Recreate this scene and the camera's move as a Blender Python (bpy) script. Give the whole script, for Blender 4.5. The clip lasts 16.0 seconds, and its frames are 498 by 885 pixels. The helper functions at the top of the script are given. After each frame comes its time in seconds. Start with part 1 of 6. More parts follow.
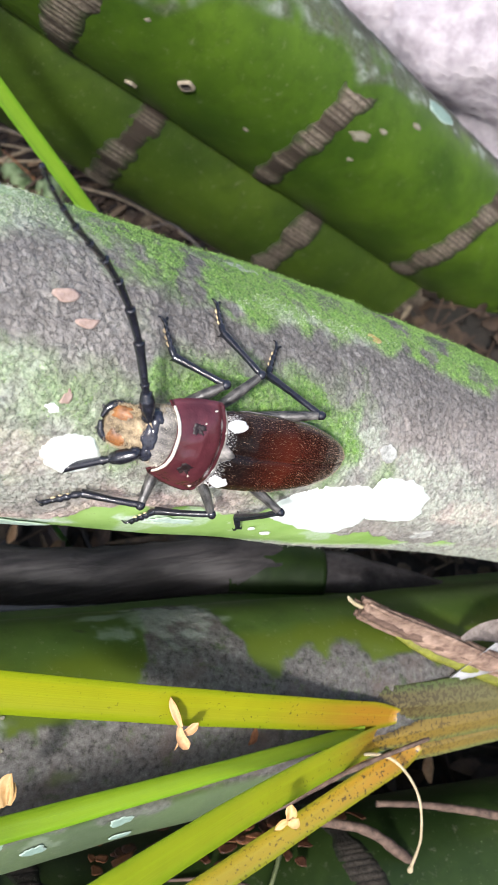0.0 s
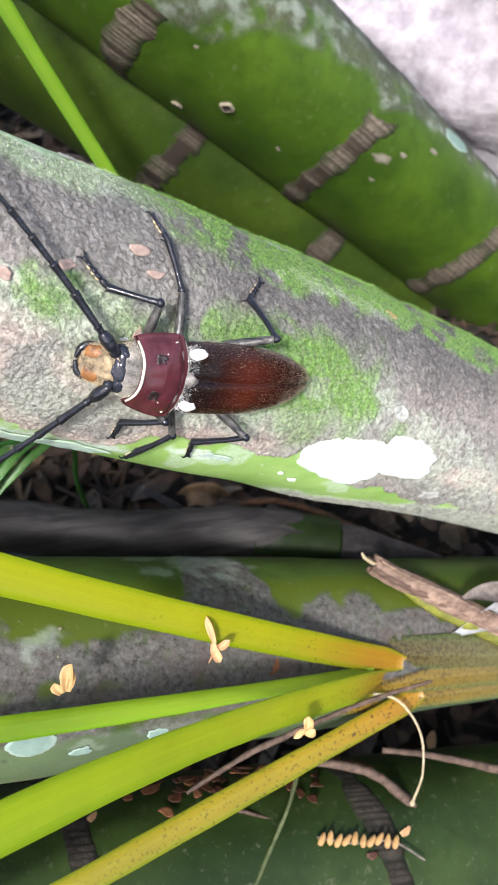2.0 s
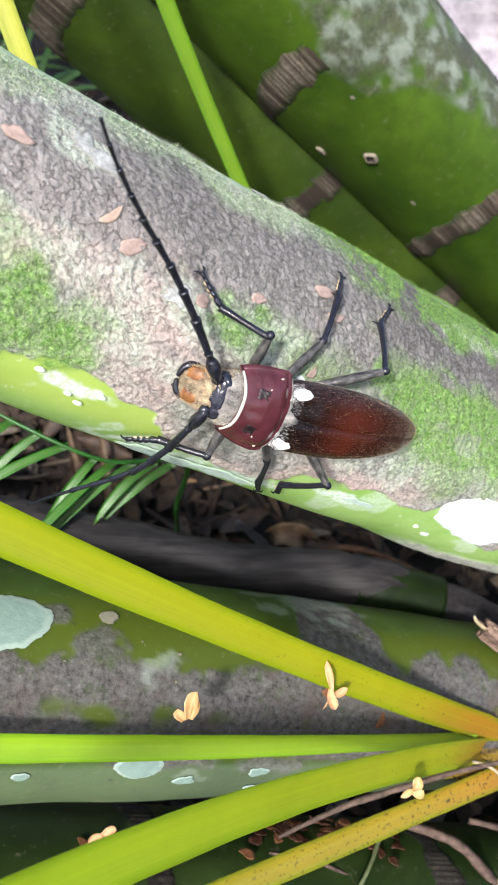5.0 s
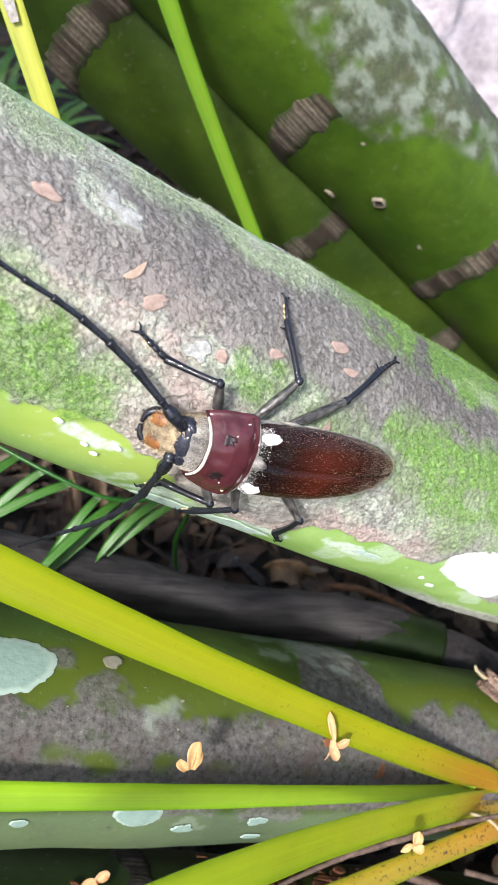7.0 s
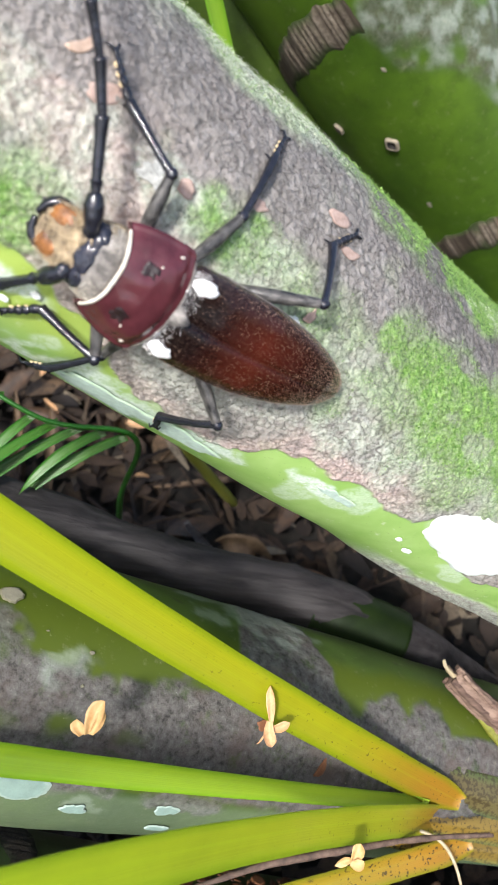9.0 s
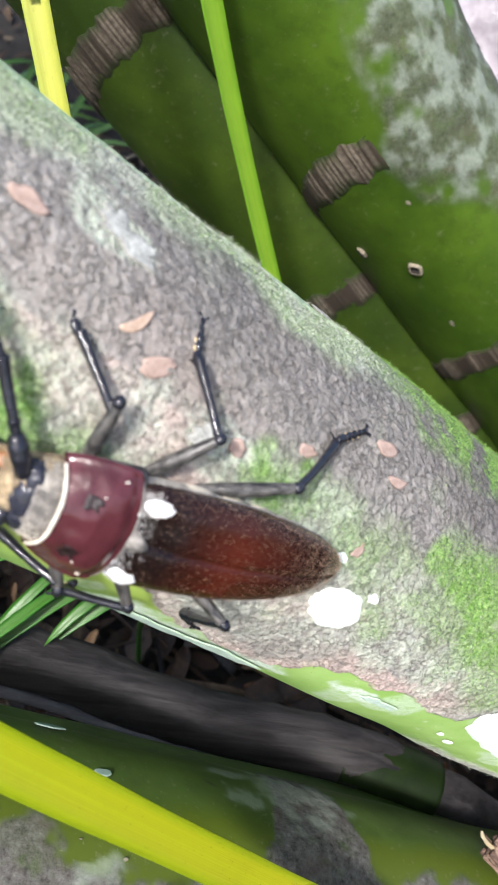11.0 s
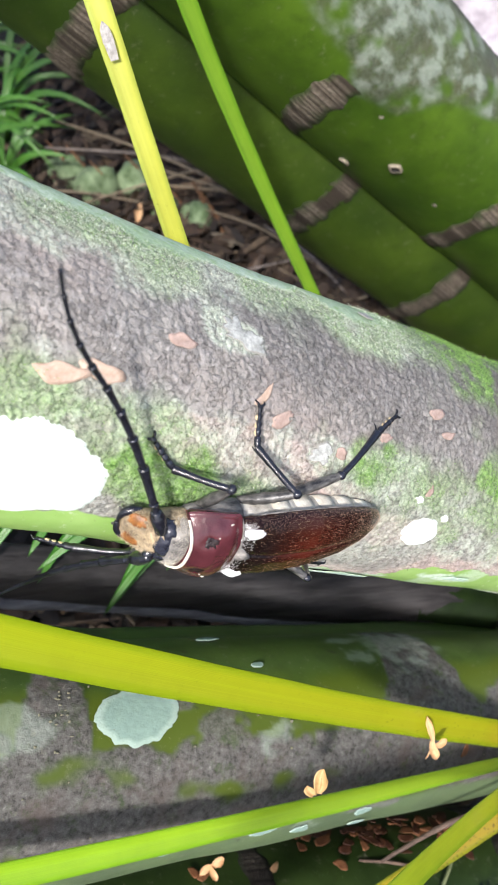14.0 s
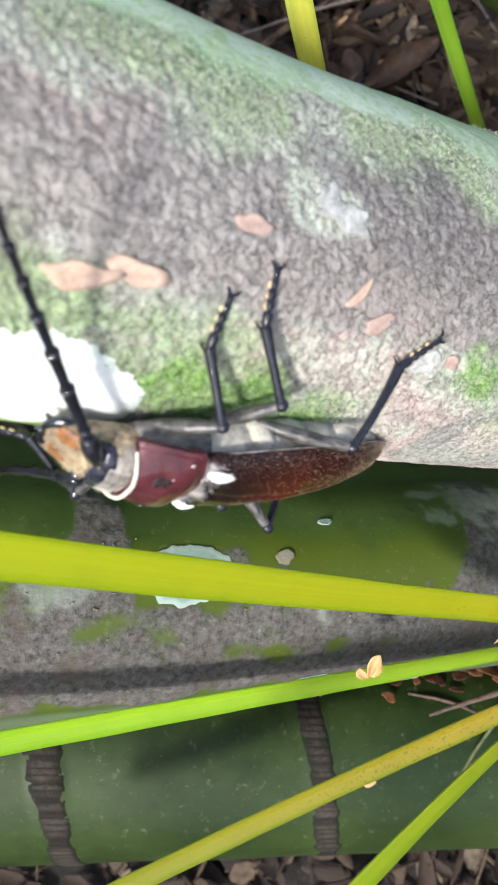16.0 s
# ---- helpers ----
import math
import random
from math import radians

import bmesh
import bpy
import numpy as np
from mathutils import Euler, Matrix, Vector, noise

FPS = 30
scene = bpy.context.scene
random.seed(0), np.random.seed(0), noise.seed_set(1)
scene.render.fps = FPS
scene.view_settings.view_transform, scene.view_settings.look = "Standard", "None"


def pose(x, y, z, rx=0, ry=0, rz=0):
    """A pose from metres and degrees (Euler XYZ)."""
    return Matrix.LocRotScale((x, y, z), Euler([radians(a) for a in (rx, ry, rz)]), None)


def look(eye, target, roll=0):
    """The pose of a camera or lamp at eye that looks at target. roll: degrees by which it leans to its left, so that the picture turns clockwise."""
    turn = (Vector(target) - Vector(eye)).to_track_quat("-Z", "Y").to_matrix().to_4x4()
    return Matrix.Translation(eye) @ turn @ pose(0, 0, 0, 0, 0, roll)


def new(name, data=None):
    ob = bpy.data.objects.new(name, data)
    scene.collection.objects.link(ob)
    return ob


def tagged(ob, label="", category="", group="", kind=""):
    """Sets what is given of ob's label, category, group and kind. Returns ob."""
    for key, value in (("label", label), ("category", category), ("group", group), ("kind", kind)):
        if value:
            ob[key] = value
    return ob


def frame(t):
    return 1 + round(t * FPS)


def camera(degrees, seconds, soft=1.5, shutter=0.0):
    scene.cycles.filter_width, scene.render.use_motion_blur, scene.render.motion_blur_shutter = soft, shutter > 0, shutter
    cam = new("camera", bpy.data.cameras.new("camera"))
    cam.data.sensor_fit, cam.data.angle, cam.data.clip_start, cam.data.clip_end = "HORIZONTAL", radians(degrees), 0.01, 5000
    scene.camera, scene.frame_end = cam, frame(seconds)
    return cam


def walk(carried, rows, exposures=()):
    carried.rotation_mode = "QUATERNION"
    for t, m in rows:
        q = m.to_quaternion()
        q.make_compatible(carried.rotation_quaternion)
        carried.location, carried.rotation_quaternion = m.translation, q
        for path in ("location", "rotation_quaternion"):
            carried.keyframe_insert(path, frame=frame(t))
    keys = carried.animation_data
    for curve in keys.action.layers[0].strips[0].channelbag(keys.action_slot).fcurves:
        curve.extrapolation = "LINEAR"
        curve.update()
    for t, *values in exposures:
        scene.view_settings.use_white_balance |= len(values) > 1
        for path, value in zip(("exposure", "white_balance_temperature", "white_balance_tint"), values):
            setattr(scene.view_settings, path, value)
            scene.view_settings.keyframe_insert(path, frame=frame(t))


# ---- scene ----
cam = camera(31.21, 16.0, 1.1)
PATH = [
    (0, (0.0096, -0.1664, 0.5138), (0.0218, -0.0256, 0.3076), -6.19),
    (0.5, (0.0103, -0.2096, 0.5465), (0.0208, -0.0592, 0.3471), -7.04),
    (1, (0.0045, -0.2059, 0.5426), (0.0150, -0.0559, 0.3429), -6.50),
    (1.5, (-0.0028, -0.2091, 0.5374), (0.0056, -0.0597, 0.3372), -5.91),
    (2, (-0.0038, -0.2125, 0.5314), (0.0069, -0.0621, 0.3320), -5.15),
    (2.5, (-0.0072, -0.2087, 0.5326), (-0.0000, -0.0552, 0.3353), -5.98),
    (3, (-0.0218, -0.2107, 0.5369), (-0.0240, -0.0534, 0.3426), -5.66),
    (3.2, (-0.0252, -0.2135, 0.5386), (-0.0295, -0.0553, 0.3450), -5.46),
    (5.5, (-0.0349, -0.2097, 0.5315), (-0.0359, -0.0495, 0.3396), -1.72),
    (6, (-0.0326, -0.2087, 0.5294), (-0.0324, -0.0489, 0.3371), -1.52),
    (6.5, (-0.0306, -0.2050, 0.5278), (-0.0294, -0.0462, 0.3348), -1.63),
    (7, (-0.0409, -0.2047, 0.5397), (-0.0409, -0.0395, 0.3520), 0.00),
    (7.5, (-0.0400, -0.2092, 0.5372), (-0.0407, -0.0445, 0.3491), -0.69),
    (8, (-0.0406, -0.2057, 0.5311), (-0.0421, -0.0409, 0.3431), -0.19),
    (8.5, (-0.0336, -0.1996, 0.5090), (-0.0305, -0.0295, 0.3258), 3.87),
    (9, (-0.0353, -0.1887, 0.4816), (-0.0275, -0.0222, 0.2953), 8.98),
    (9.5, (-0.0454, -0.1776, 0.4806), (-0.0346, -0.0055, 0.2996), 13.51),
    (10, (-0.0452, -0.1587, 0.4795), (-0.0288, 0.0143, 0.2998), 13.68),
    (10.2, (-0.0518, -0.1556, 0.4841), (-0.0359, 0.0205, 0.3073), 13.40),
    (12.3, (-0.0426, -0.1609, 0.5341), (-0.0522, 0.0009, 0.3437), -6.50),
    (12.5, (-0.0436, -0.1662, 0.5398), (-0.0505, -0.0078, 0.3465), -7.90),
    (13, (-0.0448, -0.1738, 0.5637), (-0.0389, -0.0153, 0.3705), -6.95),
    (13.5, (-0.0682, -0.1771, 0.5846), (-0.0554, -0.0227, 0.3883), -3.59),
    (14, (-0.0795, -0.1652, 0.5848), (-0.0715, -0.0274, 0.3764), -2.75),
    (14.5, (-0.0829, -0.1496, 0.5832), (-0.0830, -0.0286, 0.3644), -3.62),
    (15, (-0.0823, -0.1350, 0.5890), (-0.0852, -0.0250, 0.3645), -3.72),
    (15.5, (-0.0813, -0.1218, 0.5771), (-0.0941, -0.0268, 0.3462), -7.34),
    (16, (-0.0727, -0.1068, 0.5603), (-0.0951, -0.0394, 0.3206), -16.43),
]
walk(cam, [(t, look(eye, target, roll)) for t, eye, target, roll in PATH])
cam.data.dof.use_dof = True
cam.data.dof.focus_distance = 0.25
cam.data.dof.aperture_fstop = 38.0

# ---- world and sun ----
sky_world = bpy.data.worlds.new("overcast_sky")
scene.world = sky_world
sky_world.use_nodes = True
wt = sky_world.node_tree
sky = wt.nodes.new("ShaderNodeTexSky")
sky.sky_type, sky.sun_disc = "NISHITA", False
sky.sun_elevation, sky.sun_rotation = radians(51), radians(200)
sky.air_density, sky.dust_density, sky.ozone_density = 1.0, 3.0, 1.0
wt.links.new(sky.outputs[0], wt.nodes["Background"].inputs[0])
wt.nodes["Background"].inputs[1].default_value = 0.15
sun_data = bpy.data.lights.new("sun", "SUN")
sun_data.energy, sun_data.angle, sun_data.color = 3.0, radians(6), (1.0, 0.985, 0.975)
new("sun", sun_data).matrix_world = look((-0.22, -0.60, 0.80), (0, 0, 0))
scene.view_settings.exposure = 0.78


# ---- materials ----
class Shade:
    """A node material: a principled surface and short calls for its textures."""

    def __init__(self, name, rough=0.6, spec=0.5, metal=0.0):
        self.m = bpy.data.materials.new(name)
        self.m.use_nodes = True
        self.t = self.m.node_tree
        self.b = self.t.nodes["Principled BSDF"]
        self.b.inputs["Roughness"].default_value = rough
        self.b.inputs["Specular IOR Level"].default_value = spec
        self.b.inputs["Metallic"].default_value = metal
        self.co = self.t.nodes.new("ShaderNodeTexCoord").outputs["Object"]

    def put(self, socket, value):
        if isinstance(value, (int, float)):
            socket.default_value = value
        elif isinstance(value, (tuple, list)):
            socket.default_value = (*value, 1.0) if len(value) == 3 and socket.type == "RGBA" else value
        else:
            self.t.links.new(value, socket)

    def noise(self, scale, detail=4.0, rough=0.6, vec=None, warp=0.0):
        n = self.t.nodes.new("ShaderNodeTexNoise")
        self.put(n.inputs["Vector"], vec or self.co)
        n.inputs["Scale"].default_value, n.inputs["Detail"].default_value = scale, detail
        n.inputs["Roughness"].default_value, n.inputs["Distortion"].default_value = rough, warp
        return n.outputs["Fac"]

    def stretch(self, x, y, z):
        n = self.t.nodes.new("ShaderNodeMapping")
        self.put(n.inputs["Vector"], self.co)
        n.inputs["Scale"].default_value = (x, y, z)
        return n.outputs["Vector"]

    def ramp(self, fac, *stops):
        n = self.t.nodes.new("ShaderNodeValToRGB")
        self.put(n.inputs["Fac"], fac)
        e = n.color_ramp.elements
        while len(e) < len(stops):
            e.new(0.5)
        for k, (at, c) in zip(e, stops):
            k.position, k.color = at, (*c, 1.0) if isinstance(c, tuple) else (c, c, c, 1.0)
        return n.outputs["Color"]

    def mix(self, fac, a, b, kind="MIX"):
        n = self.t.nodes.new("ShaderNodeMix")
        n.data_type, n.blend_type = "RGBA", kind
        self.put(n.inputs[0], fac), self.put(n.inputs[6], a), self.put(n.inputs[7], b)
        return n.outputs[2]

    def calc(self, kind, a, b=0.5):
        n = self.t.nodes.new("ShaderNodeMath")
        n.operation = kind
        self.put(n.inputs[0], a), self.put(n.inputs[1], b)
        return n.outputs[0]

    def attr(self, name):
        n = self.t.nodes.new("ShaderNodeAttribute")
        n.attribute_name = name
        s = self.t.nodes.new("ShaderNodeSeparateColor")
        self.t.links.new(n.outputs["Color"], s.inputs[0])
        return s.outputs[0], s.outputs[1], s.outputs[2]

    def bump(self, height, strength=0.5, dist=0.001):
        n = self.t.nodes.new("ShaderNodeBump")
        n.inputs["Strength"].default_value, n.inputs["Distance"].default_value = strength, dist
        self.put(n.inputs["Height"], height)
        self.t.links.new(n.outputs[0], self.b.inputs["Normal"])

    def color(self, value):
        self.put(self.b.inputs["Base Color"], value)
        return self

    def set(self, name, value):
        self.put(self.b.inputs[name], value)
        return self


def bark_shade(name):
    """Palm bark: grey crust, moss, bare green skin, pinkish and pale growth, by the masks of the mesh."""
    s = Shade(name, 0.82, 0.3)
    moss, bare, pink = s.attr("growth")
    pale, lime, dark = s.attr("growth_more")
    speck = s.noise(1150, 4, 0.65)
    flake = s.noise(420, 5, 0.62, None, 0.25)
    coarse = s.noise(85, 4, 0.6)
    big = s.noise(24, 3, 0.5)
    crack = s.calc("ABSOLUTE", s.calc("SUBTRACT", s.noise(260, 6, 0.66, None, 0.2), 0.5), 0)
    grit = s.mix(0.55, speck, flake)
    crust = s.ramp(grit, (0.32, (0.115, 0.106, 0.098)), (0.43, (0.232, 0.213, 0.198)), (0.54, (0.308, 0.285, 0.267)), (0.66, (0.42, 0.395, 0.375)))
    crust = s.mix(s.ramp(coarse, (0.42, 0.0), (0.68, 0.4)), crust, (0.37, 0.35, 0.315))
    crust = s.mix(s.ramp(big, (0.45, 0.0), (0.7, 0.4)), crust, (0.35, 0.275, 0.245))
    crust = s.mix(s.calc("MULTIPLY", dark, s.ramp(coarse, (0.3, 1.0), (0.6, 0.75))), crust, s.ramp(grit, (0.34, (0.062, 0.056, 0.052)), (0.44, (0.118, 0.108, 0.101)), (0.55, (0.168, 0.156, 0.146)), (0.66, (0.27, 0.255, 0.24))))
    lines = s.ramp(crack, (0.0, 0.6), (0.010, 0.0))
    crust = s.mix(s.calc("MULTIPLY", lines, s.ramp(s.noise(60, 3), (0.36, 0.3), (0.6, 1.0))), crust, (0.055, 0.048, 0.043))
    skin = s.mix(s.ramp(s.noise(60, 3), (0.35, 0.0), (0.7, 1.0)), (0.25, 0.43, 0.10), (0.36, 0.54, 0.17))
    skin = s.mix(lime, skin, s.mix(coarse, (0.34, 0.44, 0.06), (0.44, 0.54, 0.11)))
    skin = s.mix(s.ramp(s.noise(300, 5, 0.7), (0.62, 0.0), (0.70, 0.7)), skin, (0.56, 0.62, 0.42))
    skin = s.mix(s.ramp(s.noise(1100, 3, 0.6), (0.66, 0.0), (0.72, 0.6)), skin, (0.14, 0.19, 0.05))
    col = s.mix(s.calc("MULTIPLY", pink, s.ramp(flake, (0.30, 0.35), (0.55, 1.0))), crust, s.mix(s.ramp(speck, (0.35, 0.0), (0.65, 1.0)), (0.40, 0.295, 0.26), (0.60, 0.485, 0.44)))
    col = s.mix(s.calc("MULTIPLY", pale, s.ramp(flake, (0.34, 0.15), (0.56, 1.0))), col, s.mix(s.ramp(speck, (0.35, 0.0), (0.65, 1.0)), (0.36, 0.40, 0.31), (0.60, 0.63, 0.54)))
    col = s.mix(bare, col, skin)
    col = s.mix(s.calc("MULTIPLY", s.calc("MULTIPLY", pale, bare), s.ramp(flake, (0.34, 0.3), (0.5, 1.0))), col, s.mix(s.ramp(speck, (0.35, 0.0), (0.65, 1.0)), (0.52, 0.64, 0.50), (0.74, 0.82, 0.72)))
    green = s.mix(s.ramp(speck, (0.35, 0.0), (0.65, 1.0)), (0.085, 0.205, 0.035), (0.29, 0.46, 0.13))
    col = s.mix(s.calc("MULTIPLY", moss, s.ramp(flake, (0.28, 0.4), (0.60, 1.0))), col, green)
    s.color(col)
    s.set("Roughness", s.mix(bare, (0.9, 0.9, 0.9), (0.42, 0.42, 0.42)))
    relief = s.mix(s.ramp(crack, (0.0, 0.8), (0.02, 0.0)), grit, (0.2, 0.2, 0.2))
    s.bump(s.mix(bare, relief, (0.5, 0.5, 0.5)), 0.9, 0.0011)
    return s.m


def green_stem_shade(name, deep, light, crust_light=0.3, spec=0.5):
    """A smooth green palm stem with grey crust, scars, pale growth and painted sheen and rim shade, by the masks of the
    mesh.
    """
    s = Shade(name, 0.38, spec)
    crust, scar, pale = s.attr("growth")
    lime, dark, _ = s.attr("growth_more")
    col = s.mix(s.ramp(s.noise(16, 4, 0.6), (0.36, 0.0), (0.66, 1.0)), deep, light)
    col = s.mix(s.ramp(s.noise(90, 5, 0.7), (0.48, 0.0), (0.72, 0.45)), col, tuple(0.55 * c for c in deep))
    col = s.mix(lime, col, (0.072, 0.098, 0.008))
    col = s.mix(s.ramp(s.noise(700, 4, 0.7), (0.66, 0.0), (0.72, 0.6)), col, (0.25, 0.26, 0.16))
    k = crust_light
    speck = s.noise(430, 6, 0.72)
    grey = s.ramp(speck, (0.32, (0.16 * k, 0.145 * k, 0.13 * k)), (0.48, (0.5 * k, 0.46 * k, 0.42 * k)), (0.62, (0.72 * k, 0.68 * k, 0.62 * k)), (0.74, (1.3 * k, 1.25 * k, 1.15 * k)))
    grey = s.mix(s.ramp(s.noise(70, 3), (0.5, 0.0), (0.7, 0.7)), grey, (0.5 * k, 0.37 * k, 0.32 * k))
    col = s.mix(s.calc("MULTIPLY", crust, s.ramp(s.noise(160, 5, 0.7), (0.28, 0.35), (0.46, 1.0))), col, grey)
    col = s.mix(pale, col, s.mix(speck, (0.22, 0.28, 0.22), (0.60, 0.66, 0.58)))
    col = s.mix(scar, col, s.mix(s.noise(260, 4), (0.10, 0.075, 0.05), (0.46, 0.40, 0.30)))
    # dark dots, and the back stem's rim shade put into the colour
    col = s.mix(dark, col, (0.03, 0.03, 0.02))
    col = s.mix(s.ramp(s.noise(230, 5, 0.7), (0.60, 0.0), (0.75, 0.35)), col, (0.30, 0.27, 0.20))
    s.color(col)
    s.set("Roughness", s.mix(s.calc("MAXIMUM", crust, scar), (0.44, 0.44, 0.44), (0.85, 0.85, 0.85)))
    s.bump(s.mix(s.calc("MAXIMUM", crust, pale), (0.5, 0.5, 0.5), speck), 0.7, 0.001)
    return s.m


def lichen_shade(name, inner, rim, low=0.84):
    s = Shade(name, 0.9, 0.2)
    edge, _, _ = s.attr("growth")
    col = s.mix(s.ramp(s.noise(330, 6, 0.7), (0.35, 0.0), (0.65, 1.0)), tuple(c * low for c in inner), inner)
    s.color(s.mix(edge, col, rim))
    s.bump(s.noise(700, 5, 0.7), 0.5, 0.0006)
    return s.m


def leaf_shade(name, base, mid, tip, spots=0.0, spot_at=0.0):
    """A strap leaf: its colour runs from base to tip; along = red of the mask, across = green."""
    s = Shade(name, 0.36, 0.5)
    along, across, _ = s.attr("growth")
    col = s.ramp(along, (0.0, base), (0.02, base), (0.17, mid), (1.0, tip))
    lay = s.t.nodes.new("ShaderNodeCombineXYZ")
    s.put(lay.inputs[0], s.calc("MULTIPLY", along, 3.0)), s.put(lay.inputs[1], s.calc("MULTIPLY", across, 26.0))
    vein = s.noise(1.0, 3, 0.55, lay.outputs[0])
    col = s.mix(s.ramp(vein, (0.40, 0.0), (0.64, 0.22)), col, (1.3, 1.3, 1.3), "MULTIPLY")
    col = s.mix(s.ramp(s.noise(45, 4, 0.6), (0.45, 0.0), (0.72, 0.4)), col, (0.7, 0.72, 0.7), "MULTIPLY")
    col = s.mix(s.ramp(s.calc("ABSOLUTE", s.calc("SUBTRACT", across, 0.5), 0), (0.0, 0.12), (0.06, 0.0)), col, tuple(min(1.0, c * 1.4) for c in tip))
    col = s.mix(s.ramp(s.calc("ABSOLUTE", s.calc("SUBTRACT", across, 0.5), 0), (0.26, 0.0), (0.5, 0.55)), col, tuple(0.6 * c + d for c, d in zip(tip, (-0.02, 0.06, 0.0))))
    if spots:
        fleck = s.ramp(s.noise(760, 2, 0.5), (0.70 - 0.045 * spots, 0.0), (0.74 - 0.045 * spots, 1.0))
        near = s.ramp(along, (0.0, 1.0), (spot_at, 0.12), (1.0, 0.0))
        col = s.mix(s.calc("MULTIPLY", fleck, near), col, (0.030, 0.018, 0.009))
    s.color(col)
    s.set("Subsurface Weight", 0.0)
    s.bump(vein, 0.22, 0.0005)
    return s.m


def plain(name, lo, hi, scale=200, rough=0.6, bump=0.3, dist=0.0006, spec=0.5, stretch=None):
    """A surface that varies between two colours at two scales."""
    s = Shade(name, rough, spec)
    vec = s.stretch(*stretch) if stretch else None
    fine, wide = s.noise(scale, 5, 0.65, vec), s.noise(scale * 0.17, 3, 0.5)
    col = s.mix(s.ramp(fine, (0.32, 0.0), (0.68, 1.0)), lo, hi)
    s.color(s.mix(s.ramp(wide, (0.4, 0.0), (0.7, 0.35)), col, tuple(0.55 * c for c in lo)))
    if bump:
        s.bump(fine, bump, dist)
    return s.m


# ---- shared builders ----
def part(name, me, mt, parent=None, label=""):
    """Links a mesh or a bmesh as one object, smooth shaded, under its thing if there is one."""
    if isinstance(me, bmesh.types.BMesh):
        bm, me = me, bpy.data.meshes.new(name)
        bm.to_mesh(me)
        bm.free()
    me.materials.append(mt) if mt else None
    me.polygons.foreach_set("use_smooth", [True] * len(me.polygons))
    ob = new(name, me)
    ob.parent = parent
    return tagged(ob, label)


def thing(name, label, category, group="", at=(0, 0, 0)):
    ob = new(name)
    ob.location = at
    ob.empty_display_size = 0.01
    return tagged(ob, label, category, group)


def mesh_of(name, verts, faces, **masks):
    me = bpy.data.meshes.new(name)
    me.from_pydata([tuple(v) for v in verts], [], faces)
    for key, values in masks.items():
        a = me.color_attributes.new(key, "FLOAT_COLOR", "POINT")
        v = np.ones((len(verts), 4), np.float32)
        v[:, : np.shape(values)[1]] = values
        a.data.foreach_set("color", v.ravel())
    return me


def hashed(i, j, k):
    h = (i * 73856093) ^ (j * 19349663) ^ (k * 83492791)
    h = (h ^ (h >> 13)) * 1274126177
    return ((h ^ (h >> 16)) & 0xFFFF) / 32767.5 - 1.0


def rnoise(p, scale):
    """Smooth value noise from -1 to 1 at many points at once."""
    q = np.asarray(p) * scale + 512.3
    f = np.floor(q).astype(np.int64)
    t = q - f
    t = t * t * (3 - 2 * t)
    out = 0
    for a in (0, 1):
        for b in (0, 1):
            for c in (0, 1):
                w = (t[:, 0] if a else 1 - t[:, 0]) * (t[:, 1] if b else 1 - t[:, 1]) * (t[:, 2] if c else 1 - t[:, 2])
                out = out + w * hashed(f[:, 0] + a, f[:, 1] + b, f[:, 2] + c)
    return out


def fbm(p, scale, octaves=3):
    return sum(rnoise(np.asarray(p) + 7.1 * o, scale * 2**o) / 2**o for o in range(octaves))


def soft(x, lo, hi):
    t = np.clip((x - lo) / (hi - lo), 0, 1)
    return t * t * (3 - 2 * t)


class Stem:
    """A leaning stem: a bent axis with a radius along it; s in metres down the stem, th in degrees round it."""

    def __init__(self, p0, d0, u, v, a, b, r, lo, hi):
        self.p0, self.d0, self.u, self.v = (np.array(x, float) for x in (p0, d0, u, v))
        self.a, self.b, self.r, self.lo, self.hi = a, b, r, lo, hi
        self.move = self.low = None

    def poly(self, c, s):
        k = np.clip(s, self.lo, self.hi)
        return np.polyval(c, k) + (s - k) * np.polyval(np.polyder(np.array(c)), k)

    def axis(self, s):
        s = np.atleast_1d(np.asarray(s, float))
        return self.p0 + s[:, None] * self.d0 + self.poly(self.a, s)[:, None] * self.u + self.poly(self.b, s)[:, None] * self.v

    def rad(self, s):
        return np.polyval(self.r, np.clip(s, self.lo, self.hi))

    def normal(self, th):
        th = np.radians(np.atleast_1d(np.asarray(th, float)))
        return np.cos(th)[:, None] * self.v + np.sin(th)[:, None] * self.u

    def at(self, s, th, off=0.0):
        return self.axis(s) + self.normal(th) * (self.rad(s) + off)[:, None]

    def spot(self, s, th, off=0.0):
        """One place on the skin, with the normal, the way down the stem and the way round it."""
        p = Vector(self.at(np.array([s]), np.array([th]), np.array([off]))[0])
        n = Vector(self.normal(th)[0])
        d = Vector((self.axis(s + 1e-3) - self.axis(s - 1e-3))[0]).normalized()
        n = (n - d * n.dot(d)).normalized()
        return p, n, d, n.cross(d)

    def place(self, s, th, off=0.0, turn=0.0):
        """A pose on the skin: z away from it, x down the stem turned by so many degrees."""
        p, n, d, w = self.spot(s, th, off)
        return Matrix(((d.x, w.x, n.x, p.x), (d.y, w.y, n.y, p.y), (d.z, w.z, n.z, p.z), (0, 0, 0, 1))) @ pose(0, 0, 0, 0, 0, turn)


